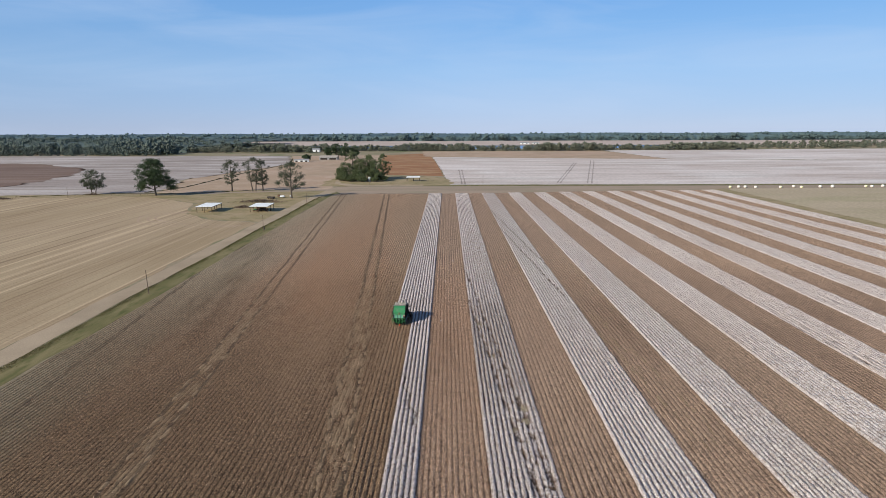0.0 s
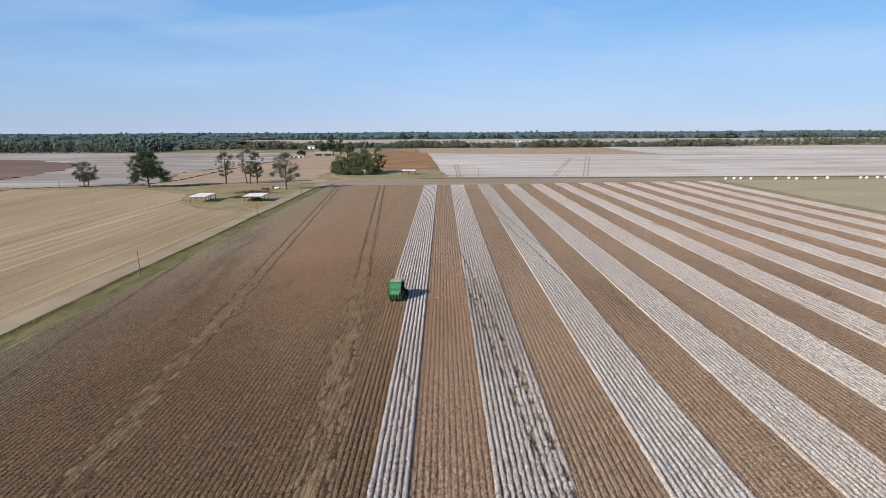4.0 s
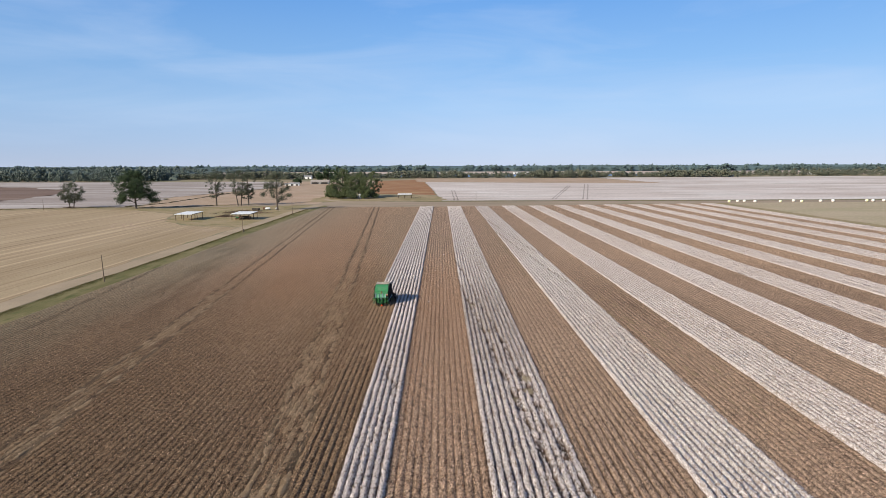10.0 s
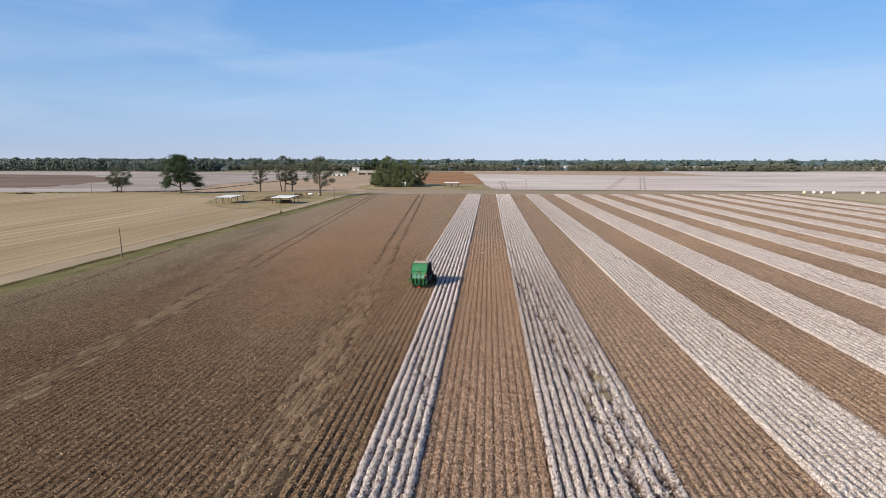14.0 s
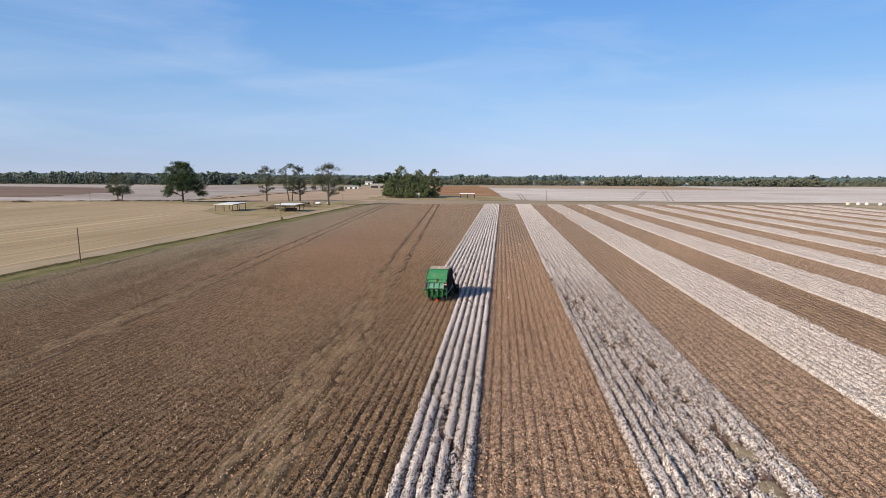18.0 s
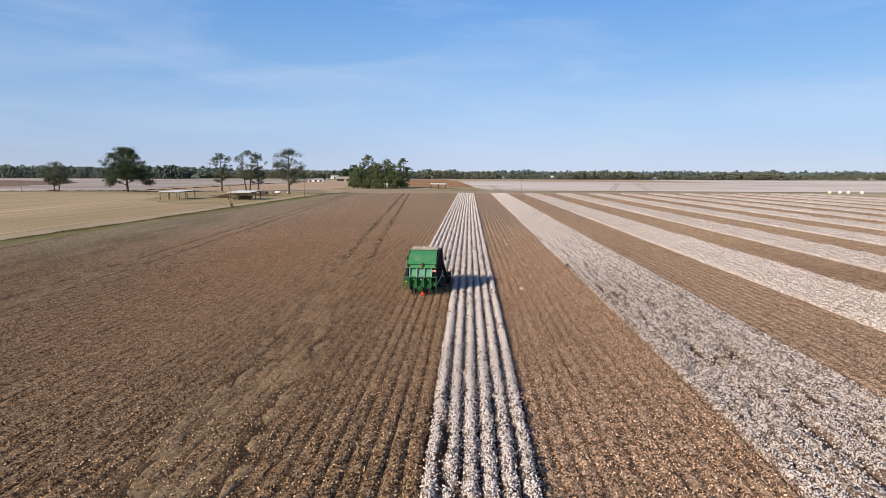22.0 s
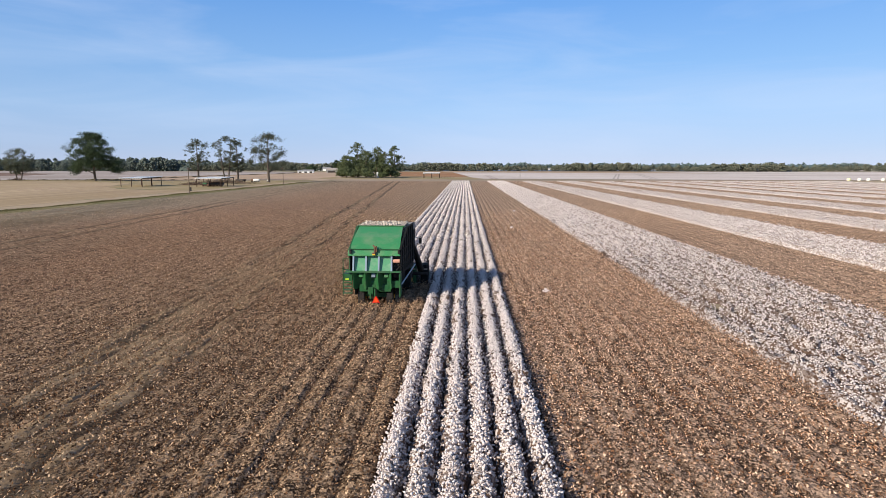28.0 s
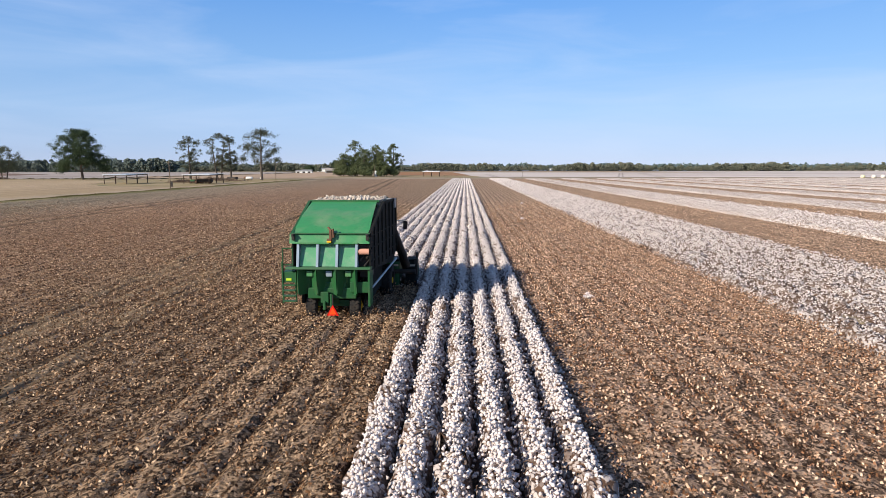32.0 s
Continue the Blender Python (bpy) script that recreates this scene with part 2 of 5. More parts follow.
        rust = k.math("MULTIPLY", k.range(Y, 110, 160, 0.0, 1.0), k.range(Y, 215, 290, 0.65, 0.0))
        base = k.mix(rust, base, (1.0, 0.9, 0.82, 1), "MULTIPLY")
    # gappy stands of stalks along the rows, gap shade coloured in near-black
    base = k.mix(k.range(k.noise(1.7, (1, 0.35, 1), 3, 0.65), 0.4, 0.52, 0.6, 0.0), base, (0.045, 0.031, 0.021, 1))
    # clumps of stalks, with near-black gaps between them
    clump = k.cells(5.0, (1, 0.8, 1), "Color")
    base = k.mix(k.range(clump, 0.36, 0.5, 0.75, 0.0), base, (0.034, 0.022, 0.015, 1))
    base = k.mix(k.range(clump, 0.54, 0.66, 0.0, 0.75), base, fleck)
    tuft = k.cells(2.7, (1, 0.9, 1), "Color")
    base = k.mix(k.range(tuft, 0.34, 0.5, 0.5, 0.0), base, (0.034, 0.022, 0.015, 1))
    base = k.mix(k.range(tuft, 0.54, 0.7, 0.0, 0.45), base, fleck)
    # shade between single stalks put in as near-black grain
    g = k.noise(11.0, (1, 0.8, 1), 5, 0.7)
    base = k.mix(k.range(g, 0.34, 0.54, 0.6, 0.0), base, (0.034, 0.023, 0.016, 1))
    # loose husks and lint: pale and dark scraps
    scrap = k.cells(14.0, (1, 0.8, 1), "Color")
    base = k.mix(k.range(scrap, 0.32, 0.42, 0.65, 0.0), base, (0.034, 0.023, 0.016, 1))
    base = k.mix(k.range(scrap, 0.62, 0.68, 0.0, 0.85), base, fleck)
    base = k.mix(k.range(k.cells(26.0, (1, 0.8, 1)), 0.2, 0.34, 0.6, 0.0), base, fleck)
    # darker by height towards the furrow bottoms, unevenly and weaker far off; stalks and husks on the ridges
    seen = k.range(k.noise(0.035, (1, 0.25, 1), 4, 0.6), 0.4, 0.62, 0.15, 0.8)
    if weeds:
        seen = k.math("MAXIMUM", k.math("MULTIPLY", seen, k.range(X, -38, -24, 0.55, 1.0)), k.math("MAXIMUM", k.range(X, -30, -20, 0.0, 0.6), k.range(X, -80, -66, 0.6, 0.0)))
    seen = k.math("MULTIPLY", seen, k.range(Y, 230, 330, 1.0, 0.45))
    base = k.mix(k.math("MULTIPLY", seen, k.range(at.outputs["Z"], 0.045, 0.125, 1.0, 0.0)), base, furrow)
    if weeds:
        # stalks darkened towards the near end, most on the left
        old = k.math("MULTIPLY", k.range(k.math("MULTIPLY_ADD", drift, 60.0, Y), 120, 240, 1.0, 0.0), k.range(X, -40, -8, 1.0, 0.8))
        base = k.mix(old, base, (0.5, 0.47, 0.42, 1), "MULTIPLY")
        base = k.mix(k.math("MULTIPLY", rust, k.range(Y, 140, 210, 0.2, 0.9)), base, (1.0, 0.86, 0.77, 1), "MULTIPLY")
        base = k.mix(k.math("MULTIPLY", damp, k.range(k.noise(0.25, (1, 0.08, 1), 4, 0.6), 0.4, 0.6, 0.1, 1.0)), base, (0.56, 0.5, 0.46, 1), "MULTIPLY")
        base = k.mix(k.math("MULTIPLY", belt, k.range(at.outputs["Z"], 0.06, 0.12, 0.05, 0.5)), base, weeds)
    for band in bands_at:
        base = k.mix(k.math("MULTIPLY", band, 0.75), base, pale)
    # shadow inside the ruts put into the colour as near-black lines
    for rut in ruts_at:
        base = k.mix(rut, base, (0.05, 0.036, 0.025, 1))
    k.bump(g, 0.8, 0.08)
    return k.color(base)


def leaf(name, a, b, c, trans=0.3):
    k = Nodes(name, 0.65, 0, 0.25)
    r = k.random()
    base = k.mix(r, a, b)
    base = k.mix(k.range(k.noise(0.35, detail=3), 0.45, 0.7), base, c)
    k.color(base)
    tr, mx = k.n.new("ShaderNodeBsdfTranslucent"), k.n.new("ShaderNodeMixShader")
    mx.inputs[0].default_value = trans
    k.l.new(base, tr.inputs["Color"])
    k.l.new(k.p.outputs[0], mx.inputs[1])
    k.l.new(tr.outputs[0], mx.inputs[2])
    k.l.new(mx.outputs[0], k.n["Material Output"].inputs["Surface"])
    return k.mat


M_COTTON = cotton_ridge("open_cotton", 0.48, 0.66, lin(118, 96, 80), 0.75)
M_PLANTS = cotton_ridge("cotton_plants", 0.5, 0.7, lin(98, 76, 62), 0.15)
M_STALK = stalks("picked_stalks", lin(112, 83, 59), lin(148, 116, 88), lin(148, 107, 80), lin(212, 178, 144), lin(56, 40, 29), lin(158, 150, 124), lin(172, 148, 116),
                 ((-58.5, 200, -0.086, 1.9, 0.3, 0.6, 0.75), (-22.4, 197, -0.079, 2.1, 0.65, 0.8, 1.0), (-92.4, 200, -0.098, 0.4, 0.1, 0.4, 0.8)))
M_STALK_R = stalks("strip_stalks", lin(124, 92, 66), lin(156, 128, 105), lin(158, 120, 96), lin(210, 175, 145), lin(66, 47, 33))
M_GROUND = soil("ground_earth", lin(170, 150, 124), lin(140, 132, 100), lin(120, 124, 84), 0.006, 0.6)
M_SOIL = soil("field_soil", lin(100, 80, 64), lin(86, 69, 55), None, 0.03, 2.0)
M_TRACK = soil("churned_earth", lin(154, 129, 100), lin(130, 106, 80), lin(166, 144, 116), 0.5, 7.0)
M_PATCH = soil("bare_earth", lin(160, 144, 118), lin(146, 130, 104), lin(170, 154, 130), 0.25, 2.0)
M_TAN = soil("stubble", lin(190, 166, 134), lin(166, 143, 110), lin(186, 164, 130), 0.012, 1.2, (1, 0.2, 1), 0.02, 0.2, lin(128, 106, 82))
M_TAN2 = soil("dry_field", lin(190, 160, 134), lin(176, 152, 124), lin(198, 172, 148), 0.01, 0.5)
M_DIRT = soil("dirt_road_earth", lin(188, 166, 138), lin(170, 150, 124), None, 0.05, 2.5)
M_XROAD = soil("cross_road_earth", lin(178, 156, 134), lin(162, 142, 120), lin(152, 140, 112), 0.03, 1.0, (0.2, 1, 1))
M_GRASS = soil("verge_grass", lin(114, 108, 68), lin(144, 130, 92), lin(96, 98, 56), 0.12, 3.0, (1, 0.25, 1))
M_BANK = soil("bank_weeds", lin(74, 66, 44), lin(92, 84, 56), lin(64, 64, 40), 0.2, 3.0)
M_YARD = soil("yard_grass", lin(156, 140, 102), lin(176, 154, 120), lin(138, 126, 86), 0.03, 1.0)
M_RED = soil("red_soil", lin(168, 120, 84), lin(150, 106, 74), lin(184, 150, 112), 0.012, 0.4, (0.5, 1, 1), streak=0.25, streak_c=lin(176, 150, 112))
M_FARWHITE = soil("distant_cotton", lin(230, 215, 204), lin(200, 181, 168), lin(236, 226, 216), 0.006, 0.25, (0.35, 1, 1), streak=0.42, streak_c=lin(158, 140, 122))
M_FARGREY = soil("distant_grey_field", lin(194, 180, 170), lin(160, 145, 134), lin(212, 200, 190), 0.006, 0.25, (0.3, 1, 1), streak=0.6, streak_c=lin(128, 112, 98))
M_FARBROWN = soil("distant_brown_field", lin(122, 99, 86), lin(138, 114, 98), None, 0.008, 0.3, (0.3, 1, 1), streak=0.5, streak_c=lin(160, 140, 126))
M_RTAN = soil("tan_field", lin(194, 174, 145), lin(182, 164, 134), lin(174, 162, 126), 0.008, 0.4, (0.4, 1, 1))
M_SHORE = soil("pale_far_field", lin(206, 186, 170), lin(190, 170, 156), None, 0.004, 0.1)
M_WATER = plain("lake_water", lin(92, 110, 140), 0.25, 0, 0.1, 0.01, lin(110, 124, 148))
M_BOLL = Nodes("boll_lint", 1.0, 0, 0.0)
M_BOLL = M_BOLL.color(M_BOLL.mix(M_BOLL.random(), lin(230, 219, 213), lin(206, 192, 186)))
k_ = Nodes("dry_leaf", 0.9, 0, 0.1)
_r = k_.random()
M_DRY = k_.color(k_.mix(k_.range(_r, 0.5, 0.85), k_.mix(k_.range(_r, 0.0, 0.6), lin(90, 60, 41), lin(162, 118, 87)), lin(232, 198, 168)))
k_ = Nodes("old_dry_leaf", 0.9, 0, 0.1)
_r = k_.random()
M_DRY_L = k_.color(k_.mix(k_.range(_r, 0.5, 0.88), k_.mix(k_.range(_r, 0.0, 0.6), lin(62, 43, 29), lin(130, 94, 65)), lin(212, 180, 146)))
k_ = Nodes("dusty_lint", 1.0, 0, 0.0)
M_LINT = k_.color(k_.mix(k_.random(), lin(206, 194, 180), lin(176, 162, 146)))
M_BARK = plain("bark", lin(92, 82, 72), 0.95, 0, 0.5, 3.0, lin(60, 52, 44))
M_OAK = leaf("oak_leaf", lin(56, 73, 50), lin(84, 97, 66), lin(72, 84, 58))
M_THIN = leaf("sparse_leaf", lin(74, 83, 66), lin(100, 104, 82), lin(96, 93, 75))
M_WEED = leaf("weed_leaf", lin(84, 80, 46), lin(116, 104, 66), lin(98, 92, 54))
M_BUSH = leaf("bush_leaf", lin(84, 97, 64), lin(114, 120, 82), lin(102, 107, 73))
# distant woods: aerial haze mixed into the leaf colours, lighter and bluer
M_WOOD1 = leaf("hazed_wood_leaf", lin(77, 91, 84), lin(91, 103, 94), lin(102, 101, 89), 0.05)
M_BELT = leaf("hazed_belt_leaf", lin(84, 94, 80), lin(104, 108, 90), lin(116, 106, 90), 0.05)
M_WOOD2 = leaf("hazed_far_leaf", lin(80, 98, 98), lin(92, 108, 106), lin(98, 110, 104), 0.05)
M_ROOF = plain("white_roof_sheet", lin(248, 245, 238), 0.75, 0.0, 0.15, 0.4, None, 0.15)
M_SHEDPOST = plain("dark_shed_timber", lin(72, 54, 44), 0.9, 0, 0.4, 3.0)
M_POST = plain("weathered_timber", lin(104, 86, 70), 0.9, 0, 0.4, 3.0)
M_POLE = plain("pole_timber", lin(112, 96, 80), 0.9, 0, 0.4, 2.0)
M_DARK = plain("dark_iron", lin(48, 44, 42), 0.6, 0.3, 0.4, 2.0)
M_RUST = plain("rusty_iron", lin(112, 78, 58), 0.8, 0.2, 0.5, 2.0)
M_WHITE = plain("white_paint", lin(232, 232, 228), 0.5, 0, 0.12, 1.0)
M_GREYR = plain("grey_roof", lin(150, 148, 146), 0.6, 0.1, 0.3, 0.5)
M_BALE = plain("module_wrap", lin(238, 232, 214), 0.5, 0, 0.2, 0.8, lin(214, 196, 150))
M_BALEY = plain("module_wrap_yellow", lin(228, 222, 176), 0.4, 0, 0.1, 0.8)
M_GREEN = plain("green_paint", lin(58, 132, 78), 0.38, 0.0, 0.5, 0.9, lin(140, 146, 116), 0.5)
# sky reflection and dust both put into this paler green
M_PANEL = plain("sky_sheen_green_panel", lin(90, 150, 108), 0.22, 0.0, 0.4, 2.2, lin(170, 178, 158), 0.6)
M_GREEN2 = plain("dusty_green_paint", lin(32, 86, 46), 0.5, 0.0, 0.45, 2.2, lin(70, 82, 58), 0.35)
M_BAR = plain("dusty_grey_bar", lin(172, 160, 148), 0.7, 0.1, 0.4, 3.0)
M_RIB = plain("grey_rib_steel", lin(150, 166, 176), 0.4, 0.3, 0.2, 2.0)
M_SCREEN = plain("black_screen", lin(24, 26, 25), 0.8, 0.0, 0.3, 1.2, lin(58, 56, 46), 0.15)
M_TYRE = plain("tyre_rubber", lin(30, 28, 27), 0.9, 0, 0.5, 5.0, lin(78, 66, 54))
M_YELLOW = plain("yellow_paint", lin(222, 178, 40), 0.45, 0, 0.2)
M_LIME = plain("lime_decal", lin(190, 220, 60), 0.4, 0, 0.1)
M_ORANGE = plain("orange_reflector", lin(250, 84, 30), 0.35, 0, 0.03)
M_REDREF = plain("red_reflector", lin(214, 34, 26), 0.3, 0, 0.05)
M_FILTER = plain("tan_filter", lin(206, 150, 126), 0.7, 0, 0.2)
M_BUCKET = plain("engine_parts", lin(62, 58, 54), 0.6, 0.4, 0.5, 6.0)
M_GLASS = plain("cab_glass", lin(34, 44, 48), 0.08, 0.0, 0.05)


# ---- mesh helpers ----
def mesh_np(name, verts, faces, mat, smooth=False):
    """A mesh from numpy arrays of vertices and equal-sized faces."""
    me = bpy.data.meshes.new(name)
    n, k = faces.shape
    me.vertices.add(len(verts))
    me.vertices.foreach_set("co", np.asarray(verts, np.float32).ravel())
    me.loops.add(n * k)
    me.loops.foreach_set("vertex_index", np.asarray(faces, np.int32).ravel())
    me.polygons.add(n)
    me.polygons.foreach_set("loop_start", np.arange(0, n * k, k, dtype=np.int32))
    me.polygons.foreach_set("loop_total", np.full(n, k, np.int32))
    me.polygons.foreach_set("use_smooth", np.full(n, smooth))
    me.materials.append(mat)
    me.update(calc_edges=True)
    return me


def part(name, bm, material, parent=None, label="", smooth=False):
    """One bmesh as one mesh object under a thing or a part."""
    me = bpy.data.meshes.new(name)
    bmesh.ops.recalc_face_normals(bm, faces=bm.faces)
    for fc in bm.faces:
        fc.smooth = smooth
    bm.to_mesh(me)
    bm.free()
    me.materials.append(material)
    ob = new(name, me)
    if parent:
        ob.parent = parent
    if label:
        ob["label"] = label
    return ob


def np_part(name, me, parent=None, kind=""):
    ob = new(name, me)
    if parent:
        ob.parent = parent
    if kind:
        ob["kind"] = kind
    return ob


def box(bm, c, s, bev=0.0, rot=None):
    m = Matrix.Translation(c) @ (rot.to_4x4() if rot else Matrix()) @ Matrix.Diagonal((*s, 1))
    r = bmesh.ops.create_cube(bm, size=1, matrix=m)
    if bev:
        es = list({e for v in r["verts"] for e in v.link_edges})
        bmesh.ops.bevel(bm, geom=es, offset=bev, segments=2, affect="EDGES", profile=0.6)
    return bm


def boxes(items, bev=0.0):
    bm = bmesh.new()
    for c, s in items:
        box(bm, c, s, bev)
    return bm


def rod(bm, a, b, r0, r1=None, seg=8):
    a, b = Vector(a), Vector(b)
    d = b - a
    m = Matrix.Translation((a + b) / 2) @ d.to_track_quat("Z", "Y").to_matrix().to_4x4()
    bmesh.ops.create_cone(bm, cap_ends=True, segments=seg, radius1=r0, radius2=r0 if r1 is None else r1, depth=d.length, matrix=m)
    return bm


def prism(bm, outline, x0, x1):
    """A (y, z) outline pushed along x."""
    a = [bm.verts.new((x0, y, z)) for y, z in outline]
    b = [bm.verts.new((x1, y, z)) for y, z in outline]
    bm.faces.new(a)
    bm.faces.new(b[::-1])
    for i in range(len(outline)):
        j = (i + 1) % len(outline)
        bm.faces.new((a[j], a[i], b[i], b[j]))
    return bm


def empty(name, x, y, z=0, rz=0):
    ob = new(name)
    ob.matrix_basis = pose(x, y, z, 0, 0, rz)
    return ob


def smooth_noise(n, span, amp, gen):
    """Wandering noise of n samples."""
    kx = np.linspace(0, 1, max(3, int(n / span)))
    return np.interp(np.linspace(0, 1, n), kx, gen.normal(0, amp, len(kx)))


# ---- setting: the ground and its fields ----
def zone(name, pts, z, mat, label, category, jit=0.8, step=9.0):
    """A flat piece of land with an uneven outline."""
    g = np.random.default_rng(len(name) * 7 + len(pts))
    out = []
    for i, p in enumerate(pts):
        q = pts[(i + 1) % len(pts)]
        a, b = Vector(p), Vector(q)
        n = max(1, min(60, int((b - a).length / step)))
        for j in range(n):
            c = a.lerp(b, j / n)
            o = g.normal(0, jit, 2) if j else (0, 0)
            out.append((c.x + o[0], c.y + o[1]))
    bm = bmesh.new()
    bm.faces.new([bm.verts.new((x, y, 0)) for x, y in out])
    bmesh.ops.triangulate(bm, faces=bm.faces)
    ob = part(name, bm, mat)
    ob.location.z = z
    tagged(ob, label, category, kind="structure")
    for fc in ob.data.polygons:
        if fc.normal.z < 0:
            fc.flip()
    return ob


def wide_ground():
    ys = np.array([-1500, -400, 0, 300, 600, 1000, 1600, 2600, 3800, 4900.0])
    xs = np.array([-4000, -2200, -1000, -400, 0, 400, 1000, 2200, 4000.0])
    X, Y = np.meshgrid(xs, ys)
    v = np.stack([X, Y, X * 0], -1).reshape(-1, 3)
    i = np.arange(len(v)).reshape(X.shape)
    fc = np.stack([i[:-1, :-1], i[:-1, 1:], i[1:, 1:], i[1:, :-1]], -1).reshape(-1, 4)
    ob = new("ground", mesh_np("ground", v, fc, M_GROUND))
    tagged(ob, "flat dry farmland reaching to the horizon", "ground", kind="structure")


wide_ground()
zone("field_stubble", [(-114, -200), (-700, -200), (-700, 500), (-380, 508), (-262, 524), (-196, 470), (-178, 415), (-150, 385), (-114.5, 372)], 0.03, M_TAN,
     "tan harvested stubble field with curved tillage lines", "field")
zone("yard", [(-262, 522), (-192, 470), (-176, 415), (-150, 385), (-114, 375), (-108, 470), (-106, 560), (-180, 575)], 0.04, M_YARD,
     "worn pale grass round the open sheds", "yard", 2.0)


def ribbon(name, pts, width, z, mat, label, category, rise=0.0):
    """A curved mark on the ground, or with a rise a low overgrown bank."""
    v = []
    for i, p in enumerate(pts):
        a, b = Vector(pts[max(0, i - 1)]), Vector(pts[min(len(pts) - 1, i + 1)])
        n = (b - a).normalized().orthogonal() * width / 2
        h = rise * (0.55 + 0.3 * math.sin(i * 2.3) + 0.15 * math.sin(i * 5.1))
        v += [(p[0] - n.x, p[1] - n.y, z), (p[0], p[1], z + h), (p[0] + n.x, p[1] + n.y, z)]
    fc = np.array([(3 * i + k, 3 * i + k + 1, 3 * i + k + 4, 3 * i + k + 3) for i in range(len(pts) - 1) for k in (0, 1)])
    ob = new(name, mesh_np(name, np.array(v), fc, mat))
    return tagged(ob, label, category, kind="structure")


# a tillage pass that swings round before the shed yard
def smooth_line(pts, n=8):
    """A rounded line through a few corners."""
    for k in range(3):
        q = [pts[0]]
        for a, b in zip(pts, pts[1:]):
            q += [(a[0] * 0.75 + b[0] * 0.25, a[1] * 0.75 + b[1] * 0.25), (a[0] * 0.25 + b[0] * 0.75, a[1] * 0.25 + b[1] * 0.75)]
        pts = q + [pts[-1]]
    return pts


TURN = [(-121.0, 362.0), (-149.0, 365.0), (-177.0, 378.0), (-190.0, 393.0), (-192.0, 410.0), (-176.0, 420.0)]
for i, off in enumerate((0.0, 5.0, 11.0)):
    ribbon("tillage_mark", smooth_line([(x - off * (1.0 if k in (2, 3, 4) else 0.2), y - off * 0.9 * (1 if k < 3 else -0.4)) for k, (x, y) in enumerate(TURN)]), 1.5 - 0.3 * i, 0.05, M_TAN2,
           "pale tillage mark turning before the yard", "tillage mark")
zone("dirt_road", [(-114, -200), (-106, -200), (-106, 480), (-100, 565), (-110, 566), (-113.5, 480)], 0.06, M_DIRT,
     "pale dirt farm lane beside the ditch", "road", 0.4)
zone("verge", [(-106, -200), (-97, -200), (-97, 520), (-92, 540), (-98, 556), (-105, 480)], 0.05, M_GRASS,
     "dry green and tan grass verge", "verge", 0.5)
zone("cotton_field_soil", [(-97, -200), (256, -200), (257, 560), (-92, 540), (-97, 520)], 0.02, M_SOIL,
     "brown soil of the cotton field", "field", 0.3)
zone("headland", [(-98, 556), (-92, 538), (266, 540), (268, 578), (-60, 572)], 0.05, M_XROAD,
     "bare trampled earth at the end of the rows", "headland", 0.6)
zone("cross_road", [(-420, 512), (-262, 526), (-110, 566), (900, 592), (900, 608), (-104, 606), (-112, 578), (-262, 540), (-420, 524)], 0.07, M_XROAD,
     "grey brown dirt road crossing behind the cotton rows", "road", 0.5)
zone("road_margin", [(-108, 607), (900, 609), (900, 620), (20, 622), (-60, 616), (-104, 614)], 0.05, M_GRASS, "thin grass margin of the crossing road", "verge", 0.8)
zone("farm_yard", [(-130, 612), (8, 616), (12, 650), (-2, 720), (-30, 745), (-90, 760), (-130, 700)], 0.06, M_YARD, "grass yard round a bush clump and small shed", "yard", 2.0)
zone("track_curve", [(-96, 608), (-116, 640), (-122, 690), (-118, 690), (-110, 642), (-84, 620), (-20, 618), (-20, 612)], 0.08, M_DIRT, "pale farm track curving round the bushes", "road", 0.6)
zone("middle_field", [(-108, 580), (-262, 542), (-300, 700), (-255, 1000), (-330, 1290), (-130, 1330), (-110, 900), (-124, 700)], 0.03, M_TAN2,
     "pinkish tan dry field before the farmhouse", "field", 0.9)
zone("red_field", [(-95, 765), (-28, 748), (0, 735), (-6, 900), (-20, 1120), (-40, 1410), (-135, 1330), (-100, 900)], 0.04, M_RED, "bare rust red soil field", "field", 0.9)
zone("far_cotton_field", [(8, 622), (900, 622), (1200, 1060), (780, 1060), (230, 1160), (-25, 1230), (-12, 1000), (2, 740)], 0.05, M_FARWHITE,
     "wide white unpicked cotton field beyond the road", "field", 0.9)
for a, b in (((120.5, 636), (218, 1014)), ((124, 636), (222, 1014)), ((152.5, 634), (262, 1080)), ((157, 634), (268, 1080)), ((19.5, 627), (20.5, 850)), ((23, 627), (24.5, 850))):
    zone("tyre_track", [a, (a[0] + 1.6, a[1]), (b[0] + 1.6, b[1]), b], 0.09, M_FARGREY, "dark tyre track through the far cotton", "track", 0.3)
zone("far_tan_field", [(-40, 1250), (230, 1165), (420, 1135), (400, 1540), (-60, 1540)], 0.055, M_TAN2, "tan cut field behind the far cotton", "field", 3.0)
zone("far_pale_field", [(420, 1140), (790, 1068), (1300, 1066), (1300, 1650), (410, 1560)], 0.045, M_FARWHITE, "pale far field", "field", 3.0)
zone("east_field", [(269, 560), (268, 300), (266, -100), (900, -100), (900, 590), (274, 578)], 0.03, M_RTAN, "tan harvested field with grass edge", "field", 1.0)
zone("east_edge", [(255.5, -100), (267, -100), (270, 560), (275, 577), (257, 576)], 0.06, M_YARD, "strip of dry weeds along the field edge", "verge", 0.8)
